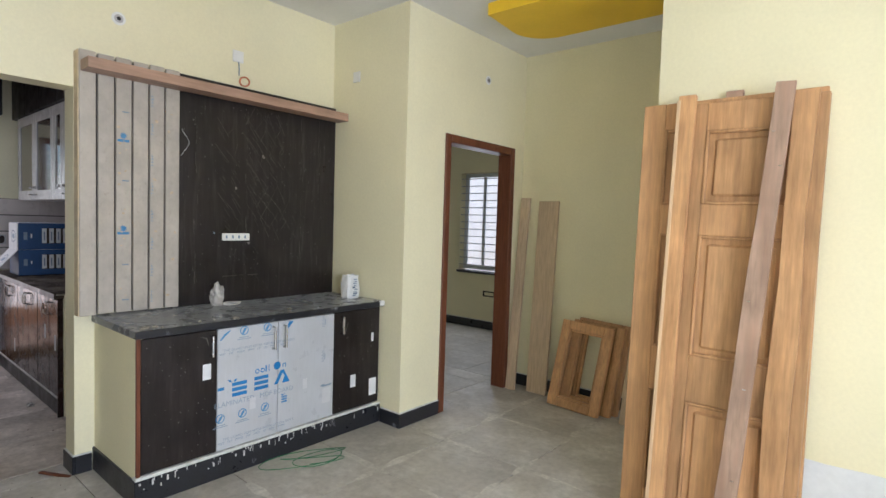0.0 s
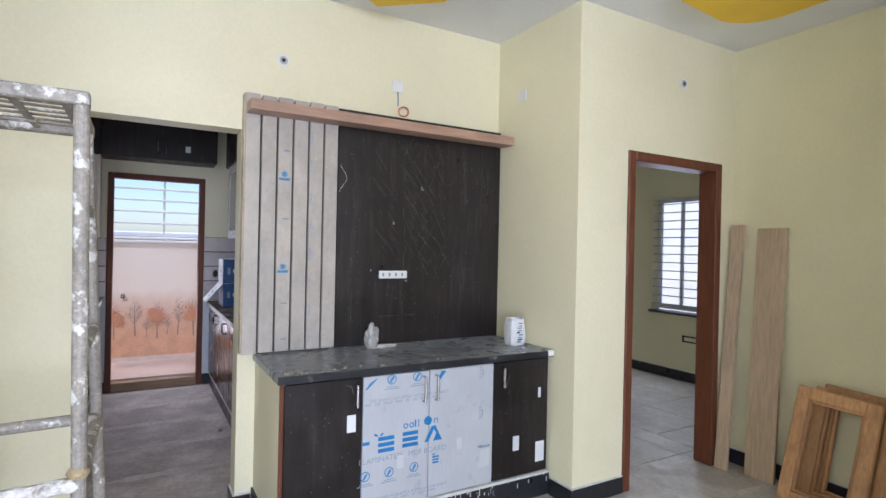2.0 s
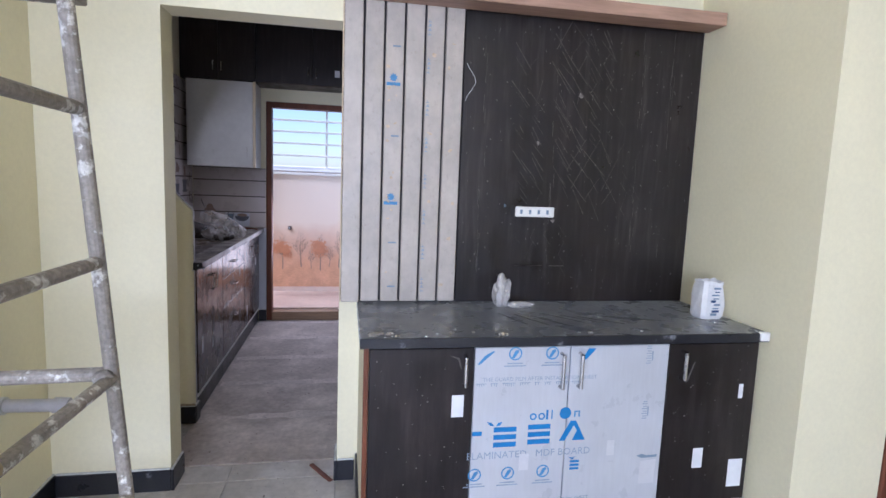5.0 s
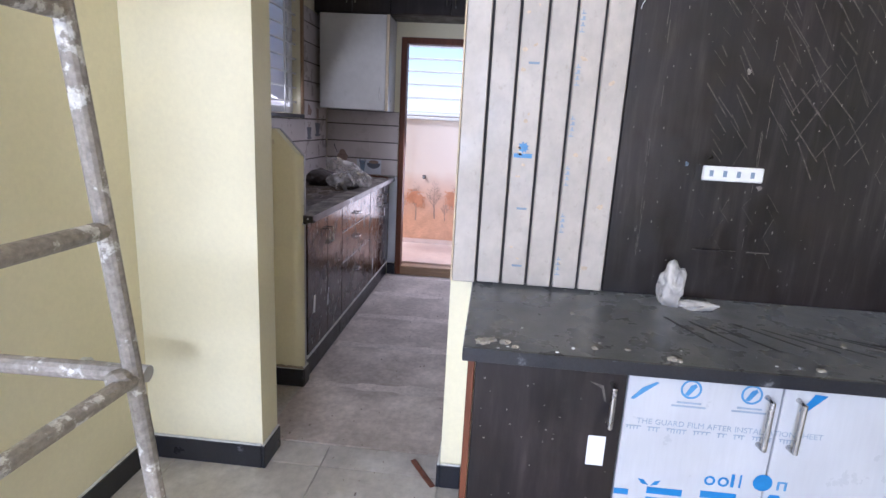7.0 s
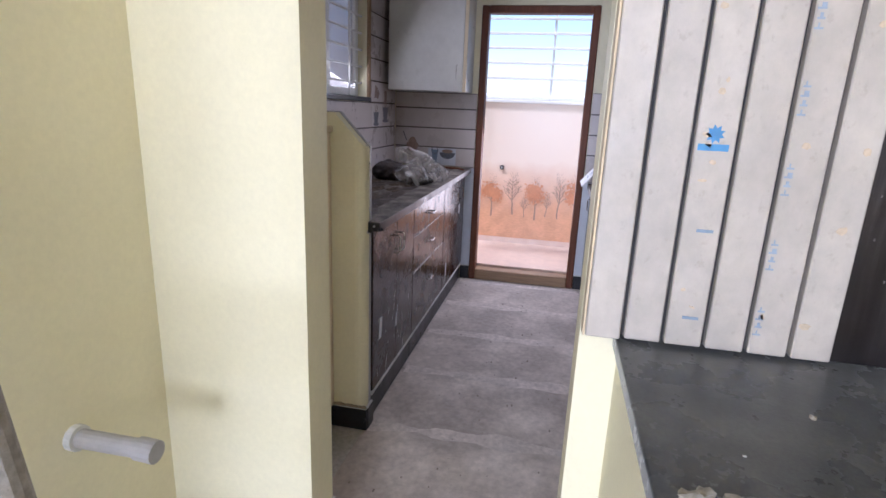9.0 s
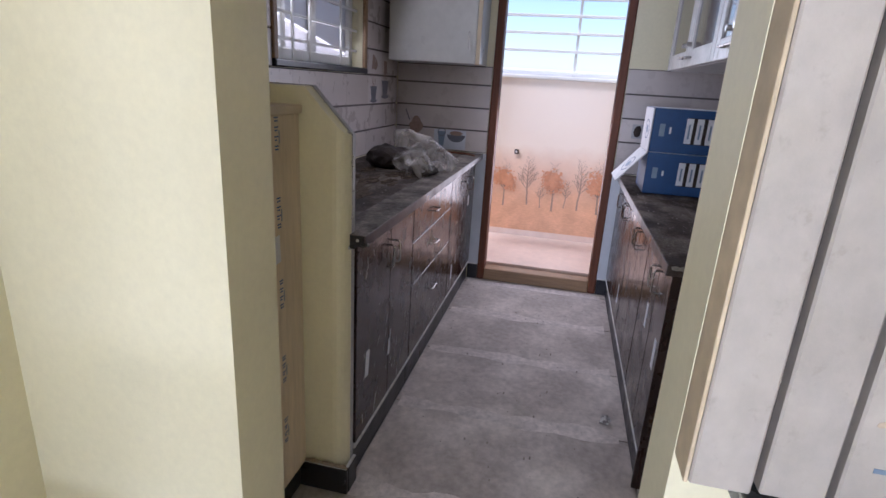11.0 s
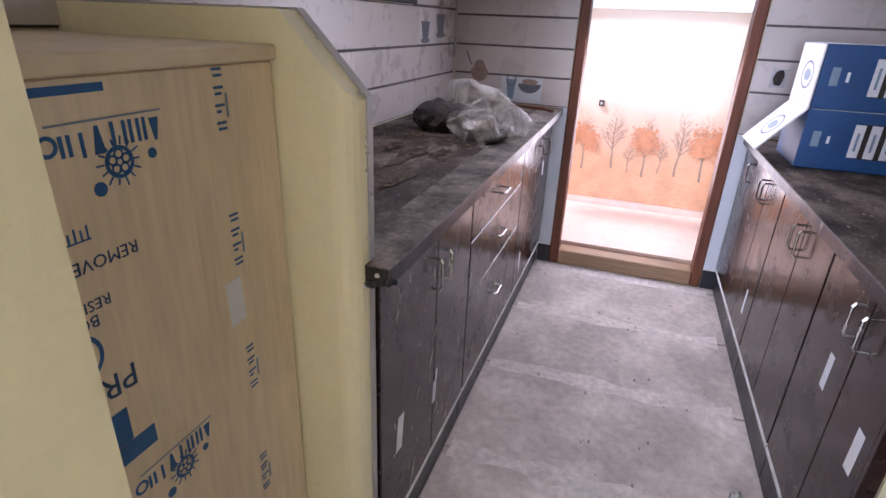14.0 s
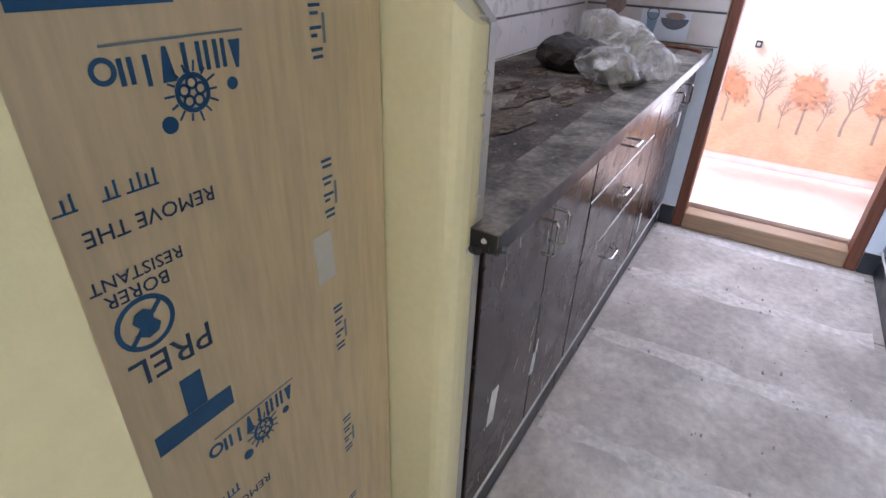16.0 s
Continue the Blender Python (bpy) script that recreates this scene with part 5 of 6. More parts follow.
part("wood_scrap", turned(box(-0.11, 0.11, -0.012, 0.012, 0, 0.012, 0.002), pose(-5.50, 1.62, 0.873, 0, 0, 80)), PALEWOOD, right_top, "pale wooden batten")

# ---- kitchen: wall cabinets ----
wc = thing("wall_cabinet", (-6.2, -0.17, 1.51), "grey-white single-door wall cabinet beside the back door", "kitchen cabinet")
part("body", box(KX, -6.068, -0.470, 0.112, 1.512, 2.268, 0.003), WHITELAM, wc)
d = part("door", box(-6.066, -6.048, -0.470, 0.088, 1.512, 2.268, 0.003), WHITELAM, wc)
part("edge_strip", box(-6.066, -6.050, 0.090, 0.114, 1.508, 2.272, 0.002), LEDGE, wc, "pale edge strip")
part("handle", tube([(-6.048, 0.045, 1.595), (-6.022, 0.045, 1.600), (-6.022, 0.045, 1.690), (-6.048, 0.045, 1.695)], 0.0040, 8), STEEL, d, "steel loop handle")


def loft(y0, y1, handles, label):
    c = thing("loft_cabinet", (-6.2, (y0 + y1) / 2, 2.28), label, "kitchen cabinet", "dark loft cabinets")
    part("body", box(KX, -6.07, y0, y1, 2.275, H - 0.002, 0.003), WENGE, c)
    for (a, b), hy in zip(((y0, (y0 + y1) / 2), ((y0 + y1) / 2, y1)), handles):
        d = part("door", box(-6.068, -6.05, a + 0.002, b - 0.002, 2.278, H - 0.03, 0.002), WENGE, c)
        part("handle", tube([(-6.05, hy, 2.34), (-6.024, hy, 2.345), (-6.024, hy, 2.425), (-6.05, hy, 2.43)], 0.0040, 8), STEEL, d, "steel loop handle")
    return c


loft(KL, 0.115, (-0.24, -0.17), "dark brown loft cabinet above the white one")
u = loft(0.118, 1.10, (0.575, 0.645), "dark brown loft cabinet above the back door")
part("sticker", box(-6.0495, -6.0485, 0.81, 0.855, 2.36, 2.42), PAPER, u, "white paper sticker")
u = thing("loft_cabinet", (-5.3, 1.5, 2.28), "dark brown loft cabinet along the side wall", "kitchen cabinet", "dark loft cabinets")
part("body", box(-6.36, -4.55, 1.24, KR, 2.275, H - 0.002, 0.003), WENGE, u)
for k in range(4):
    part("door", box(-6.36 + 0.46 * k + 0.002, -5.90 + 0.46 * k - 0.002, 1.222, 1.24, 2.278, H - 0.03, 0.002), WENGE, u)


def glass_unit(x0, x1, label):
    c = thing("glass_wall_cabinet", ((x0 + x1) / 2, 1.22, 1.53), label, "kitchen cabinet", "white glazed wall cabinets")
    part("body", box(x1 + 0.001, x0 - 0.001, 1.245, KR, 1.530, 2.265, 0.003), WHITELAM, c)
    mid = (x0 + x1) / 2
    for a, b, hx in ((x0, mid, mid + 0.05), (mid, x1, mid - 0.05)):
        d = part("door", boxes((b + 0.002, b + 0.062, 1.223, 1.244, 1.532, 2.262), (a - 0.062, a - 0.002, 1.223, 1.244, 1.532, 2.262), (b + 0.062, a - 0.062, 1.223, 1.244, 1.532, 1.612), (b + 0.062, a - 0.062, 1.223, 1.244, 2.182, 2.262), bevel=0.003), FOILFRAME, c, "white frame in crinkled film")
        part("pane", box(b + 0.062, a - 0.062, 1.232, 1.236, 1.612, 2.182), DARKGLASS, d, "dark glass pane")
        part("handle", tube([(hx - 0.045, 1.223, 1.575), (hx - 0.045, 1.197, 1.575), (hx + 0.045, 1.197, 1.575), (hx + 0.045, 1.223, 1.575)], 0.005, 8), STEEL, d, "steel bar handle")
        part("knob", tube([(hx, 1.223, 1.635), (hx, 1.200, 1.635)], 0.011, 12), STEEL, d, "round steel knob")


glass_unit(-5.06, -6.15, "white wall cabinet with dark glass doors, film still on")
glass_unit(-4.548, -5.058, "white wall cabinet with dark glass doors by the end wall")

# ---- kitchen: board-fronted cabinet by the entrance ----
tc = thing("board_cabinet", (-3.79, -0.3, 0), "tall pale tan cabinet with printed board front by the doorway", "cabinet")
YB = -0.055
part("body", box(-4.053, BACK - 0.003, KL, YB - 0.018, 0.10, 1.282, 0.003), LEDGE, tc)
part("front", box(-4.050, BACK - 0.005, YB - 0.0175, YB, 0.105, 1.281, 0.002), BOARD, tc, "tan board with blue printing upside down")
part("top", box(-4.053, BACK - 0.003, KL, YB + 0.010, 1.2825, 1.306, 0.003), LEDGE, tc, "pale overhanging top board")
part("plinth", box(-4.053, BACK - 0.003, KL, YB - 0.02, 0, 0.10, 0.002), SKIRT, tc, "black stone plinth")
YP = YB + 0.0004


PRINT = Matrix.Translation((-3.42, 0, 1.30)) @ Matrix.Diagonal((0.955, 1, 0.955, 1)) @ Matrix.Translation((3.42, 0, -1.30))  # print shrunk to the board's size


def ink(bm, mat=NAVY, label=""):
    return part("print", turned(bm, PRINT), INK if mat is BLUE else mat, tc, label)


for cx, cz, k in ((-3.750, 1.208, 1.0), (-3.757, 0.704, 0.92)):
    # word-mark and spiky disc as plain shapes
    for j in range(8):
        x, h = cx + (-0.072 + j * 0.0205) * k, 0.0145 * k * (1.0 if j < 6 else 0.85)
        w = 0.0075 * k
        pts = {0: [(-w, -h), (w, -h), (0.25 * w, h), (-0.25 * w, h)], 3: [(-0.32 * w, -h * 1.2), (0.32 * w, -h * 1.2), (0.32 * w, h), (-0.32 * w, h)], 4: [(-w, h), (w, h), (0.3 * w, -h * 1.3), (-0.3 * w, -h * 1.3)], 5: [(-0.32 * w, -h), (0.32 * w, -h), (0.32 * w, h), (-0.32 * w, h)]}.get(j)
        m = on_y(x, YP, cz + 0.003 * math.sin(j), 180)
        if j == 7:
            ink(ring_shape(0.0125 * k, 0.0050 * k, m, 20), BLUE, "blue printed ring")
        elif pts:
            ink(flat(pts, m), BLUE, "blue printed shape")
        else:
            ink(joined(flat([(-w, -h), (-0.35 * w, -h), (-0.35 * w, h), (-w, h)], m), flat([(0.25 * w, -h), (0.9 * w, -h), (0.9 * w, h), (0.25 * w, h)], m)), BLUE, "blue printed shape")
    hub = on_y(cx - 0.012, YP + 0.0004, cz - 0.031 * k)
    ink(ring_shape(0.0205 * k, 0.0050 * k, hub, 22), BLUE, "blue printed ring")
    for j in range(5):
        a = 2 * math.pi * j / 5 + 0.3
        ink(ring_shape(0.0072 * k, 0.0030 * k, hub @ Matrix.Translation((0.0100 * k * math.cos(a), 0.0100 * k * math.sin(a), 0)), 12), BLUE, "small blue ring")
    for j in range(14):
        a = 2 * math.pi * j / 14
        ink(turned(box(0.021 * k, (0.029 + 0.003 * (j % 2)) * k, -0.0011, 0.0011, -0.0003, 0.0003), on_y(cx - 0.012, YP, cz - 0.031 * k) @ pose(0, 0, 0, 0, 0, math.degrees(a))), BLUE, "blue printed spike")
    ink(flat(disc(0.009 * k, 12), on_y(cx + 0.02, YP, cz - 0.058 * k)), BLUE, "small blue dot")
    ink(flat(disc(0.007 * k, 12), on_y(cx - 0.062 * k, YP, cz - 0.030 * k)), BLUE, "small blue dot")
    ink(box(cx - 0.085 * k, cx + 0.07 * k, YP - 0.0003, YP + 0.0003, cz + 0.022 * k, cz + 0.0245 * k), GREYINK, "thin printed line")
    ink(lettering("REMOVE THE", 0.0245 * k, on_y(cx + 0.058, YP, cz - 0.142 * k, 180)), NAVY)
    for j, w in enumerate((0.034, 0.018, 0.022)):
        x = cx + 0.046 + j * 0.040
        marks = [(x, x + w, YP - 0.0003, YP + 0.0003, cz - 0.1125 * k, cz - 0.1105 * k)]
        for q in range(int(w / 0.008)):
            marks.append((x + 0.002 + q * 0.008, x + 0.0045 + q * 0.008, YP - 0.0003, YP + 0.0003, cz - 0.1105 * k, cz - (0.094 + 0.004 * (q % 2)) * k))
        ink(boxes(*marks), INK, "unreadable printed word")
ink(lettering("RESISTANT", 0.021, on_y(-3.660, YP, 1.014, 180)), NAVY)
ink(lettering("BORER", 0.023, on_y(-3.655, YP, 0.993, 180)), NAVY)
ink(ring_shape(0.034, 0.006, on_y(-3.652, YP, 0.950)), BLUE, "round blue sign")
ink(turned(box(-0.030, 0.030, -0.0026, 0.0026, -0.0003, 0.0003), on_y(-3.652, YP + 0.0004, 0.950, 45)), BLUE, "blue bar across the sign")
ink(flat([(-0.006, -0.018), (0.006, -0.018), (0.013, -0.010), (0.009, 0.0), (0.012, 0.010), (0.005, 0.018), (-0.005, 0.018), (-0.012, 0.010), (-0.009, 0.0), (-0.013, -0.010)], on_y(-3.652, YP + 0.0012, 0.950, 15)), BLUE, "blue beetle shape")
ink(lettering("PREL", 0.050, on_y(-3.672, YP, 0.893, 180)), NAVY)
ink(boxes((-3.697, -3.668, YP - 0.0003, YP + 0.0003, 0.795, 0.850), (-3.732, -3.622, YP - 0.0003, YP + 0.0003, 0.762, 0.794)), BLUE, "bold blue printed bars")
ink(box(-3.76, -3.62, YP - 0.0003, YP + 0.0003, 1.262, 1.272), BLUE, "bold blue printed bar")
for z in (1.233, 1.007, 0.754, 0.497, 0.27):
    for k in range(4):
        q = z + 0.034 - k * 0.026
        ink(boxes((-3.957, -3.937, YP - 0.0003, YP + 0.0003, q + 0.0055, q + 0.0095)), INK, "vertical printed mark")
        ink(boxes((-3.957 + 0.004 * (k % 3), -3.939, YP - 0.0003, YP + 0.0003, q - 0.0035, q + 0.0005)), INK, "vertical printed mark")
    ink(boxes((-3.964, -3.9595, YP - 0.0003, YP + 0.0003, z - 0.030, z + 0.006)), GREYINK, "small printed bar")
part("tape", turned(box(-0.018, 0.018, -0.040, 0.040, 0, 0.0008), on_y(-3.905, YP, 0.915, 3)), PAPER, tc, "strip of clear tape")

# ---- kitchen: loose things ----


def carton(x, y0, y1, z0, z1, label, flap=False):
    c = thing("carton", (x - 0.15, (y0 + y1) / 2, z0), label, "carton", "stacked blue cartons")
    part("body", box(x - 0.32, x, y0, y1, z0, z1, 0.004, 2), CARTON, c)
    part("label_band", box(x, x + 0.0004, y0 + 0.175, y0 + 0.165 + 4 * 0.052 + 0.040, z0 + 0.052, z1 - 0.042), SACK, c, "dark printed band")
    for k in range(5):
        yy = y0 + 0.165 + k * 0.052
        p = part("label", box(x, x + 0.0008, yy, yy + 0.034, z0 + 0.055, z1 - 0.045), PAPER, c, "white printed panel")
        part("mark", box(x + 0.0008, x + 0.0014, yy + 0.013, yy + 0.022, z0 + 0.08, z1 - 0.075), GREYINK, p)
    part("label", box(x, x + 0.0008, y0 + 0.035, y0 + 0.062, z0 + 0.085, z1 - 0.08), GREYINK, c, "pale printed square")
    part("label", box(x, x + 0.0008, y0 + 0.085, y0 + 0.095, z0 + 0.10, z1 - 0.095), PAPER, c, "small white mark")
    part("seam", box(x - 0.3, x + 0.0006, y0 + 0.01, y1 - 0.01, z1 - 0.0005, z1 + 0.001), PAPER, c, "tape seam")
    end = part("end_flap", turned(box(-0.15, 0.15, -0.003, 0.003, -(z1 - z0), 0.0, 0.001), pose(x - 0.15, y0 - 0.006, z1 - 0.002, -40 if flap else 0, 0, 0)), CARTONTOP, c, "white open end flap" if flap else "white printed end")
    hinge = pose(x - 0.15, y0 - 0.006, z1 - 0.002, -40 if flap else 0, 0, 0)
    part("mark", turned(ring_shape(0.052, 0.006, Matrix.Diagonal((1.5, 1, 1, 1))), hinge @ pose(0.02, -0.0036, -(z1 - z0) / 2, 90, 0, 0)), NAVY, end, "dark printed oval")
    part("mark", flat(disc(0.040, 16, r2=0.022), hinge @ pose(0.02, -0.0036, -(z1 - z0) / 2, 90, 0, 0)), GREYINK, end)
    return c


carton(-5.71, 1.135, 1.700, 0.875, 1.098, "blue cardboard carton with open white end flap", True)
carton(-5.71, 1.135, 1.695, 1.100, 1.330, "blue cardboard carton with white labels, stacked on another")

pb = thing("plastic_sack", (-5.32, -0.10, 0.9325), "crumpled clear plastic bag beside a dark bundle on the counter", "bag")
part("wrapped_lump", crumple((-5.40, -0.245, 0.932), (0.085, 0.110, 0.066), 9, 3, 0.34, 2.2), SACK, pb, "dark brown bundle")
part("film", draped((-5.31, -0.02, 0.9325), (0.165, 0.130, 0.092), 4), BAGFILM, pb, "clear wrinkled film", True)
spine = [Vector((-5.27, -0.150, 1.105)), Vector((-5.31, -0.110, 1.112)), Vector((-5.35, -0.055, 1.085)), Vector((-5.39, 0.000, 1.050)), Vector((-5.42, 0.045, 1.020)), Vector((-5.45, 0.085, 0.990)), Vector((-5.47, 0.105, 0.965))]
path = [spine[k // 6].lerp(spine[k // 6 + 1], k % 6 / 6) for k in range(36)] + [spine[-1]]
roll = tube(path, 0.046, 24)
for v in roll.verts:
    v.co += Vector((1, 1, 1)) * 0.016 * noise.noise(v.co * 14) + Vector((0, 0, -0.014)) * abs(noise.noise(v.co * 31))
part("film_roll", roll, ROLLFILM, pb, "milky gathered fold of film", True)
part("contents", crumple((-5.29, -0.01, 0.9325), (0.085, 0.075, 0.026), 6, 3, 0.3), SACK, pb, "dark contents", True)
rod = thing("copper_pipe", (-6.1, 0.0, 0.93), "thin reddish pipe lying along the counter", "pipe")
part("pipe", tube([(-6.25, -0.25, 0.942), (-6.22, 0.05, 0.940), (-6.15, 0.11, 0.940)], 0.007, 8), FRAMEWOOD, rod)
lt = thing("paper_scrap", (-4.768, 1.028, 0), "crumpled scrap of paper on the floor", "litter")
part("scrap", crumple((-4.768, 1.010, 0.0), (0.022, 0.020, 0.016), 8, 2, 0.8), SCRAP, lt)
ws = thing("wood_splinter", (-3.25, 0.83, 0), "reddish wood splinter on the floor by the doorway", "litter")
part("splinter", turned(box(-0.09, 0.09, -0.012, 0.012, 0, 0.01, 0.003), pose(-3.42, 0.83, 0.0, 0, 4, 35)), FRAMEWOOD, ws)
grit = bmesh.new()
for _ in range(500):
    x, y, s = rng.uniform(-6.3, -3.2), rng.gauss(0.6, 0.33), 0.001 + 0.006 * rng.random() ** 5
    if 0.12 < y < 1.05:
        add_box(grit, x, x + s * rng.uniform(0.8, 2.2), y, y + s, 0.0, s * 0.6)
tagged(part("floor_grit", grit, GRIT, None), "scattered dark grit on the kitchen floor", "debris", "", "stuff")

# power point stubs on tiled wall
for x, z in ((-4.53, 1.447),):
    s = thing("junction_box", (x, KL + 0.01, z), "dark open junction box in the tiled wall", "junction box")
    part("box", box(x - 0.035, x + 0.035, KL + 0.009, KL + 0.014, z - 0.045, z + 0.045, 0.002), PVC, s)
    # Dark lump coloured as the shade inside the open box.
    part("hole", crumple((x, KL + 0.012, z - 0.03), (0.02, 0.006, 0.035), 3, 2, 0.4), SACK, s)
s = thing("junction_box", (KX + 0.01, 1.14, 1.16), "open junction box in the tiled wall", "junction box")
part("box", box(KX + 0.009, KX + 0.014, 1.105, 1.175, 1.115, 1.205, 0.002), PVC, s)
# Again a dark lump in place of the shaded inside.
part("hole", crumple((KX + 0.014, 1.14, 1.125), (0.006, 0.022, 0.04), 4, 2, 0.4), SACK, s)
sb = thing("bedroom_socket_box", (-4.16, 5.95, 0.49), "dark rimmed socket box low on the bedroom wall", "socket")
part("rim", box(-4.265, -4.055, 5.943, 5.951, 0.450, 0.525, 0.003), BLACKPL, sb)
part("plate", box(-4.235, -4.085, 5.940, 5.944, 0.466, 0.509, 0.002), CREAM, sb)

# ---- outside: mural, grille, neighbour ----
mural = part("mural_ground", box(OUTX - 0.0118, OUTX - 0.0100, -1.6, 2.6, 0.145, 1.468), MURAL, cw, "printed orange autumn ground fading upward")
MX = OUTX - 0.0096


def mural_tree(y, z, h, leafy, seed):
    r = random.Random(seed)
    bm = bmesh.new()

    def limb(a, b, w0, w1):
        d = Vector((b[0] - a[0], b[1] - a[1])).normalized()
        n = Vector((-d.y, d.x))
        lift = MX + 0.000008 * len(bm.faces)
        vs = [bm.verts.new((lift, a[0] + n.x * w0 * s, a[1] + n.y * w0 * s)) for s in (-1, 1)] + [bm.verts.new((lift, b[0] + n.x * w1 * s, b[1] + n.y * w1 * s)) for s in (1, -1)]
        bm.faces.new(vs)

    def grow(a, ang, ln, w, depth):
        b = (a[0] + ln * math.cos(ang), a[1] + ln * math.sin(ang))
        limb(a, b, w, w * 0.6)
        if depth:
            for k in range(3):
                f = 0.45 + 0.25 * k
                grow((a[0] + (b[0] - a[0]) * f, a[1] + (b[1] - a[1]) * f), ang + r.choice((-1, 1)) * r.uniform(0.3, 0.6), ln * r.uniform(0.32, 0.5), w * 0.55, depth - 1)

    base = (y, z)
    for k in range(11):  # trunk in short lengths, limbs leaving it on both sides
        tip = (base[0] + r.gauss(0, 0.008) * h, base[1] + h * 0.085)
        w = 0.0075 * h / 0.4 * (1 - k / 12)
        limb(base, tip, w, w * 0.9)
        if k > 2:
            for side in (-1, 1):
                grow(tip, math.pi / 2 - side * r.uniform(0.45, 0.85), h * (0.30 - 0.020 * k) * r.uniform(0.7, 1.1), w * 0.55, 2 if not leafy else 1)
        base = tip
    part("mural_tree", bm, BARKPRINT, cw, "printed bare tree")
    if leafy:
        lm = bmesh.new()
        lobes = [(y + r.uniform(-0.15, 0.15) * h, z + h * (0.56 + r.uniform(-0.15, 0.17)), h * r.uniform(0.07, 0.13)) for _ in range(9)]
        for i in range(620):
            ly, lz, lr = r.choice(lobes)
            cy, cz, s = ly + r.gauss(0, 0.62) * lr, lz + r.gauss(0, 0.62) * lr, r.uniform(0.004, 0.011)
            b0 = r.uniform(0, 2 * math.pi)
            lm.faces.new([lm.verts.new((MX + 0.0012 + 0.000012 * i, cy + s * math.cos(b0 + k * 1.257), cz + s * math.sin(b0 + k * 1.257))) for k in range(5)])
        part("mural_foliage", lm, LEAFPRINT, cw, "printed orange foliage")


for y, z, h, leafy, seed in ((-0.45, 0.42, 0.38, False, 1), (-0.20, 0.42, 0.36, True, 2), (0.02, 0.45, 0.30, False, 3), (0.20, 0.43, 0.38, True, 4), (0.415, 0.46, 0.40, False, 5), (0.53, 0.44, 0.22, False, 6), (0.637, 0.42, 0.40, True, 7), (0.74, 0.46, 0.24, False, 8), (0.858, 0.45, 0.42, False, 9), (1.03, 0.43, 0.42, True, 10), (1.25, 0.45, 0.40, False, 11), (1.48, 0.43, 0.38, True, 12)):
    mural_tree(y, z - 0.075, h * (1.08 if leafy else 1.05), leafy, seed)
sw = thing("outdoor_switch_box", (OUTX, 0.28, 0.85), "small dark box on the mural wall", "switch box")
part("box", box(OUTX - 0.0099, OUTX + 0.004, 0.262, 0.298, 0.830, 0.870, 0.002), SACK, sw)
part("plate", box(OUTX + 0.004, OUTX + 0.006, 0.271, 0.289, 0.840, 0.860, 0.001), PVC, sw, "grey plate")

gr = thing("wall_grille", (OUTX - 0.08, 1.0, 1.50), "white metal bar grille on the compound wall", "grille")
for z in (1.53, 1.70, 1.84, 1.975, 2.105, 2.235, 2.36):
    part("bar", box(OUTX - 0.095, OUTX - 0.065, -6, 8, z - 0.011, z + 0.011, 0.003), WHITEPL, gr)
for k in range(12):
    y = 0.69 + (k - 6) * 0.9
    part("upright", box(OUTX - 0.118, OUTX - 0.096, y - 0.012, y + 0.012, 1.50, 2.40, 0.002), WHITEPL, gr)

# Made-up wall, added to keep the bedroom window's outlook bright.
backdrop = thing("backdrop_wall", (-4, 9.75, -0.16), "tall pale backdrop wall added outside the bedroom window", "wall")
part("render", box(-9, 0, 9.5, 10, -0.16, 5.5, 0.01), WHITEWALL, backdrop)
part("coping", box(-9.05, 0.05, 9.45, 10.05, 5.5, 5.58, 0.01), WHITEWALL, backdrop)
nb = thing("neighbour_house", (-12.5, 1, -0.16), "low white rendered house behind the wall", "house")
part("wall", box(-16, -11, -8, 8, -0.16, 1.56), WHITEWALL, nb)
part("roof", box(-16.3, -10.7, -8.3, 8.3, 1.56, 1.66, 0.02), WHITEWALL, nb, "flat white roof slab")
for y in (-4.5, 3.9):
    w = part("window", box(-11.001, -10.96, y, y + 1.3, 0.3, 1.4, 0.01), WHITEPL, nb)
    part("pane", box(-10.962, -10.955, y + 0.08, y + 1.22, 0.38, 1.32), FROST, w)

# ---- pieces: wall tiles ----


def shared_box(name, dx, dy, dz, bevel, mat):
    me = bpy.data.meshes.new(name)
    bm = box(-dx / 2, dx / 2, -dy / 2, dy / 2, -dz / 2, dz / 2, bevel)
    bm.to_mesh(me)
    bm.free()
    me.materials.append(mat)
    return me


ROWS_Z = (0.934, 1.085, 1.237, 1.390, 1.512)


def tile_field(name, axis, fixed, a, b, zs, width, face, label):
    """Tiles on a wall; axis 'x' runs along y on a plane of constant x, axis 'y' along x."""
    if axis == "x":
        back = struct(name, box(min(fixed, fixed + 0.003 * face), max(fixed, fixed + 0.003 * face), a, b, zs[0], zs[-1]), TILEJOINT, label, "wall tiles")
    else:
        back = struct(name, box(a, b, min(fixed, fixed + 0.003 * face), max(fixed, fixed + 0.003 * face), zs[0], zs[-1]), TILEJOINT, label, "wall tiles")
    made = {}
    for z0, z1 in zip(zs, zs[1:]):
        u0 = a
        while u0 < b - 0.02:
            u1 = min(b, u0 + width)
            key = (round(u1 - u0, 3), round(z1 - z0, 3))
            if key not in made:
                w, h = key[0] - 0.0008, key[1] - 0.011
                made[key] = shared_box("tile", 0.008 if axis == "x" else w, w if axis == "x" else 0.008, h, 0.0006, TILE)
            t = new("tile", made[key])
            c, zc = (u0 + u1) / 2, (z0 + z1) / 2
            t.parent = back
            t.location = (fixed + 0.006 * face, c, zc) if axis == "x" else (c, fixed + 0.006 * face, zc)
            u0 = u1


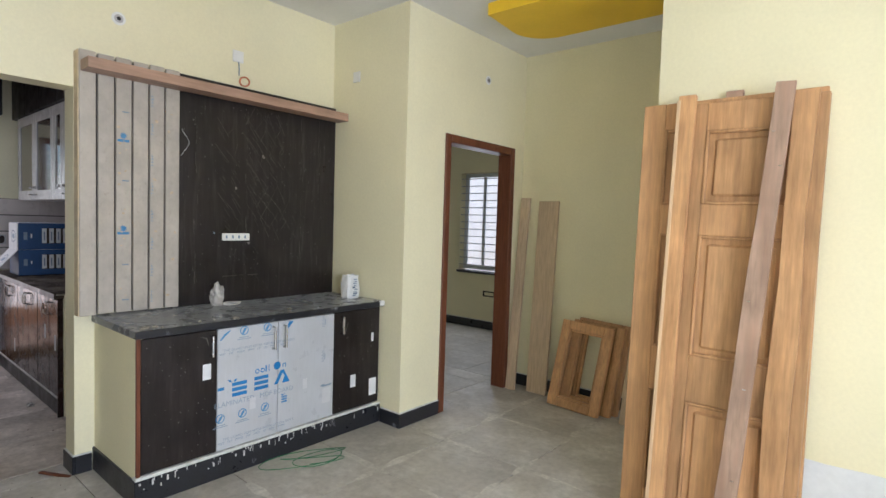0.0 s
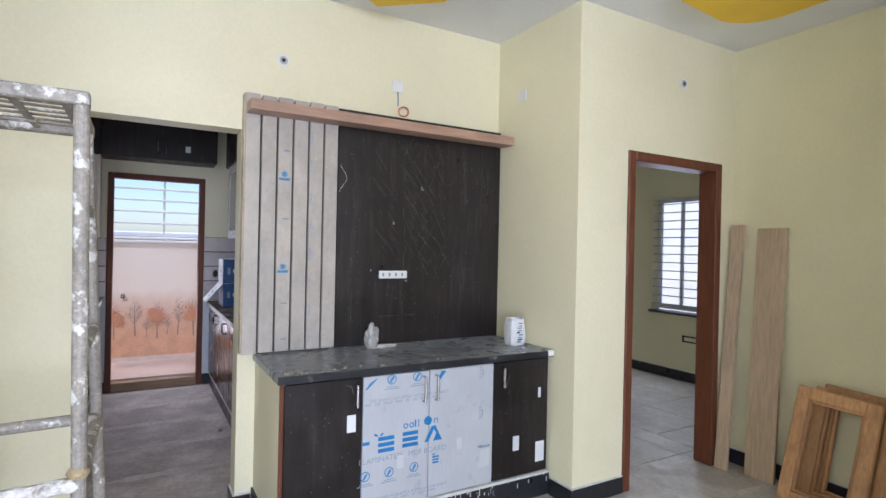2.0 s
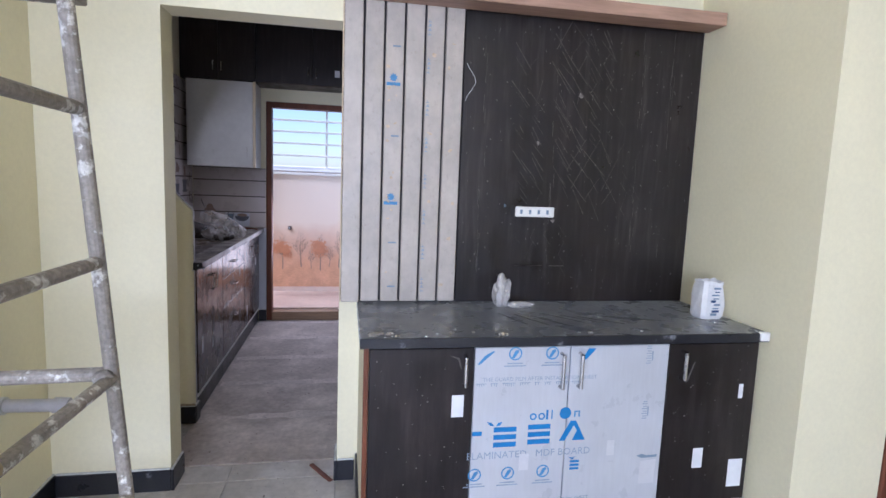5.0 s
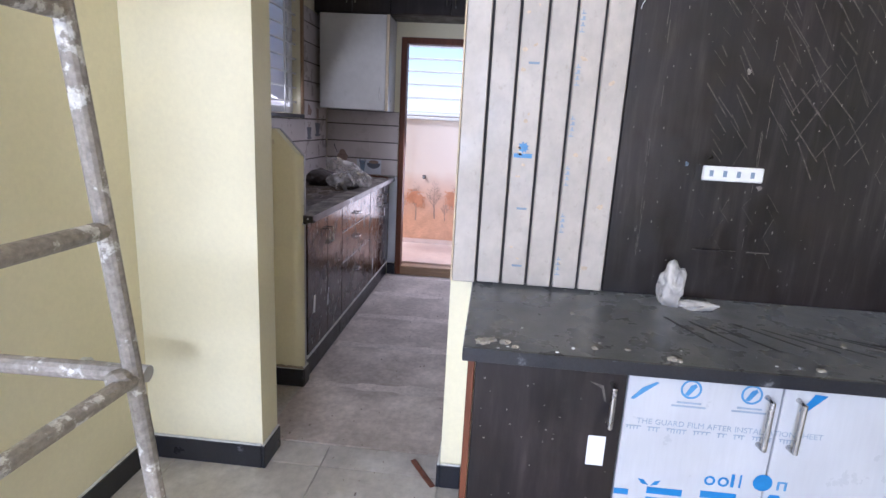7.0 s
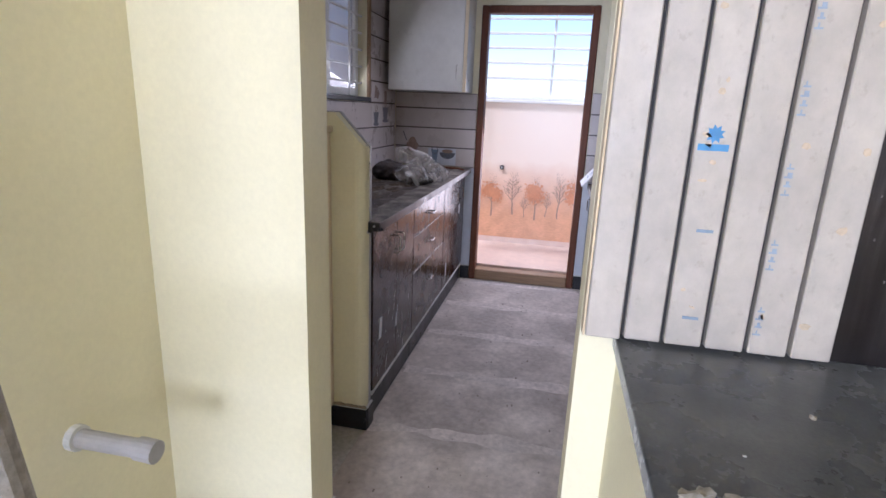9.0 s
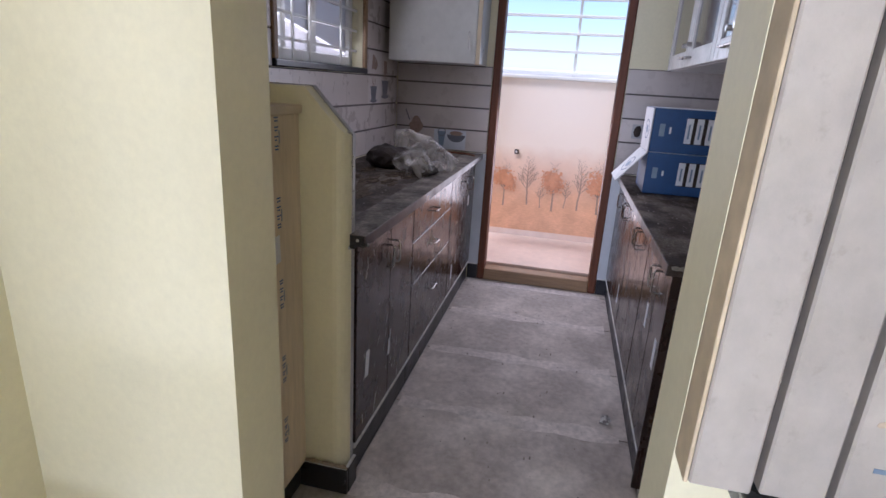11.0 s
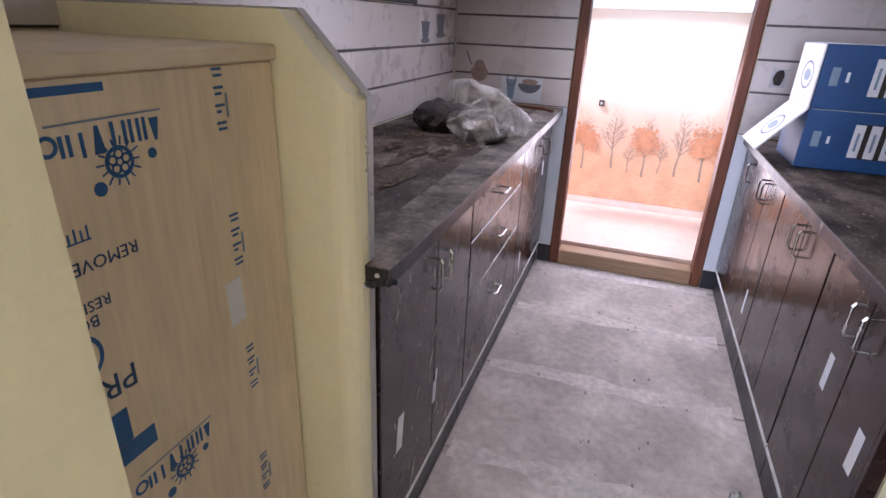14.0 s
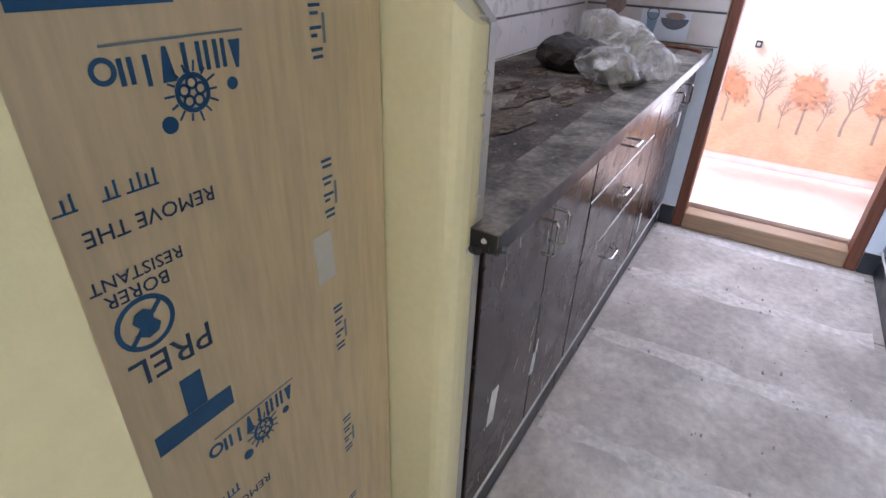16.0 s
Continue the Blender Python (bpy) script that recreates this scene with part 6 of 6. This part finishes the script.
tile_field("tiles_end_left", "x", KX, KL + 0.012, 0.155, ROWS_Z, 0.40, 1, "grey glazed wall tiles with dark joints")
tile_field("tiles_end_right", "x", KX, 1.03, KR - 0.012, (0.876, 1.085, 1.237, 1.390, 1.545), 0.40, 1, "grey glazed wall tiles with dark joints")
tile_field("tiles_right", "y", KR, KX + 0.012, -4.545, (0.876, 1.085, 1.237, 1.390, 1.53), 0.40, -1, "grey glazed wall tiles with dark joints")
tile_field("tiles_left", "y", KL, KX + 0.012, -4.130, (0.934, 1.085, 1.237, 1.412), 0.30, 1, "grey glazed wall tiles with dark joints")
tile_field("tiles_left_corner", "y", KL, KX + 0.012, -5.758, (1.412, 1.56, 1.71, 1.86, 2.01, 2.16, 2.27), 0.31, 1, "grey glazed wall tiles beside the window")
tile_field("tiles_left_near", "y", KL, -4.702, BACK - 0.002, (1.31, 1.412, 1.56, 1.71, 1.86, 2.01, 2.16), 0.30, 1, "grey glazed wall tiles beside the window")

# ---- cement smears along the kitchen joints ----
for k in range(5):
    xj = -3.555 - 0.548 * (k + 1)
    bm = bmesh.new()
    n = 40
    lo, hi = [], []
    for j in range(n + 1):
        y = 0.10 + 0.96 * j / n
        w = 0.018 + 0.050 * max(0.0, 0.5 + noise.noise(Vector((y * 5, k * 3.0, 0.0)))) + 0.008 * noise.noise(Vector((y * 30, k, 2.0)))
        o = 0.012 * noise.noise(Vector((y * 4, k * 2.0, 5.0)))
        lo.append(bm.verts.new((xj + o - w, y, 0.0009)))
        hi.append(bm.verts.new((xj + o + w * 0.8, y, 0.0009)))
    for j in range(n):
        bm.faces.new((lo[j], hi[j], hi[j + 1], lo[j + 1]))
    struct("cement_smear", bm, SMEAR, "pale dried cement smear along a floor joint", "cement smear")

rs = random.Random(11)
for across, at, lo_, hi_ in ((False, -1.0, 0.7, 2.5), (False, -1.6, 0.8, 3.6), (False, -2.2, 0.9, 3.9), (True, 1.5, -2.6, -0.9), (True, 2.1, -2.6, -0.6), (True, 2.7, -2.5, -1.0), (True, 3.3, -2.4, -0.9)):
    q = lo_
    while q < hi_:
        ln = rs.uniform(0.25, 0.7)
        bm, n = bmesh.new(), 14
        la, lb = [], []
        for j in range(n + 1):
            u = q + ln * j / n
            w = (0.012 + 0.030 * max(0.0, 0.4 + noise.noise(Vector((u * 6, at * 3, 0.0))))) * math.sin(math.pi * (0.06 + 0.88 * j / n)) ** 0.5
            for row, off in ((la, -w), (lb, w * 0.8)):
                row.append(bm.verts.new((u, at + off, 0.0014) if across else (at + off, u, 0.0008)))
        for j in range(n):
            bm.faces.new((la[j], lb[j], lb[j + 1], la[j + 1]))
        bmesh.ops.recalc_face_normals(bm, faces=bm.faces)
        struct("cement_smear", bm, LIVSMEAR, "pale dried cement smear along a floor joint", "cement smear")
        q += ln + rs.uniform(0.05, 0.35)

# printed tiles in the corner behind the counter
cups, upper, end_tiles = (bpy.data.objects[n] for n in ("tiles_left", "tiles_left_corner", "tiles_end_left"))
YT, XT = KL + 0.0112, KX + 0.0112
part("printed_tile", box(-6.03, -5.80, KL + 0.0100, YT, 1.243, 1.400, 0.0004), TILEPALE, cups, "paler printed tile")
part("printed_tile", box(-6.03, -5.80, KL + 0.0100, YT, 1.420, 1.552, 0.0004), TILEPALE, upper, "paler printed tile")
for x, z, k in ((-5.89, 1.305, 1.35), (-6.105, 1.335, 1.55)):
    part("cup_print", flat([(-0.042 * k, 0.03 * k), (0.042 * k, 0.03 * k), (0.024 * k, -0.035 * k), (-0.024 * k, -0.035 * k)], on_y(x, YT + 0.0004, z)), CUPINK, cups, "blue-grey printed cup")
    part("saucer_print", flat(disc(0.044 * k, 14, r2=0.009 * k), on_y(x, YT + 0.0009, z - 0.034 * k)), CUPINK, cups, "printed saucer")
    for a in (-22, 0, 18):
        part("stem_print", turned(box(-0.0028, 0.0028, 0.03 * k, 0.070 * k, -0.0003, 0.0003), on_y(x, YT + 0.0004, z, a)), BARKPRINT, cups, "printed stem")
for x, z, k, a in ((-5.88, 1.485, 1.0, 0), (-5.92, 1.47, 0.8, -30), (-6.10, 1.455, 1.1, 20)):
    part("leaf_print", flat([(-0.030 * k, -0.045 * k), (-0.010 * k, 0.05 * k), (0.040 * k, 0.028 * k), (0.024 * k, -0.03 * k)], on_y(x, YT + 0.0004, z, a)), BARKPRINT, upper, "brown printed leaf")
part("printed_tile", box(KX + 0.0100, XT, -0.225, 0.005, 0.945, 1.078, 0.0004), STRIP, end_tiles, "bluish printed tile")
part("bowl_print", flat([(0.065 * math.cos(q), 0.050 * math.sin(q)) for q in (math.pi + math.pi * j / 12 for j in range(13))], on_x(XT + 0.0004, -0.065, 1.045)), CUPINK, end_tiles, "dark blue printed bowl")
part("fruit_print", flat(disc(0.046, 16, r2=0.016), on_x(XT + 0.0008, -0.065, 1.056)), BARKPRINT, end_tiles, "brown printed fruit")
part("glass_print", ring_shape(0.030, 0.006, on_x(XT + 0.0008, -0.170, 1.060)), CUPINK, end_tiles, "printed glass rim")
part("glass_print", flat([(-0.028, 0.055), (0.028, 0.055), (0.016, -0.05), (-0.016, -0.05)], on_x(XT + 0.0004, -0.170, 1.010)), GREYINK, end_tiles, "grey printed glass")
part("jar_print", flat([(0.052 * math.cos(q) * (1.0 if math.sin(q) < 0.3 else 0.7), 0.060 * math.sin(q)) for q in (2 * math.pi * j / 18 for j in range(18))], on_x(XT, -0.360, 1.100)), BARKPRINT, end_tiles, "brown printed jar")
part("stick_print", turned(box(-0.004, 0.004, -0.040, 0.040, -0.0003, 0.0003), on_x(XT, -0.425, 1.165, 22)), CUPINK, end_tiles, "dark printed stick")

# ---- pieces: floor slabs ----
floor = bpy.data.objects["floor"]


def slab_field(x0, x1, y0, y1, dx, dy, mat, gap):
    made = {}
    x = x1
    while x > x0 + 0.05:
        xa = max(x0, x - dx)
        y = y0
        while y < y1 - 0.05:
            yb = min(y1, y + dy)
            key = (round(x - xa, 3), round(yb - y, 3))
            if key not in made:
                made[key] = shared_box("slab", key[0] - gap, key[1] - 0.004, 0.012, 0.0015, mat)
            s = new("slab", made[key])
            s.parent = floor
            s.location = ((x + xa) / 2, (y + yb) / 2, -0.006 + rng.uniform(-0.0005, 0.0005))
            y = yb
        x = xa


slab_field(KX, -3.555, 0.08, 1.10, 0.548, 1.02, KSLAB, 0.012)
slab_field(-4.40, -3.555, 1.10, 2.49, 0.548, 0.70, KSLAB, 0.010)
slab_field(-3.555, 2.6, -2.0, 0.90, 0.60, 0.60, SLAB, 0.006)
slab_field(-3.555, 2.6, 0.90, FARY, 0.60, 0.60, SLAB, 0.006)
slab_field(-6.4, -2.56, FARY, 5.95, 0.60, 0.60, SLAB, 0.006)
slab_field(-6.4, -3.555, 2.62, FARY, 0.60, 0.60, SLAB, 0.006)
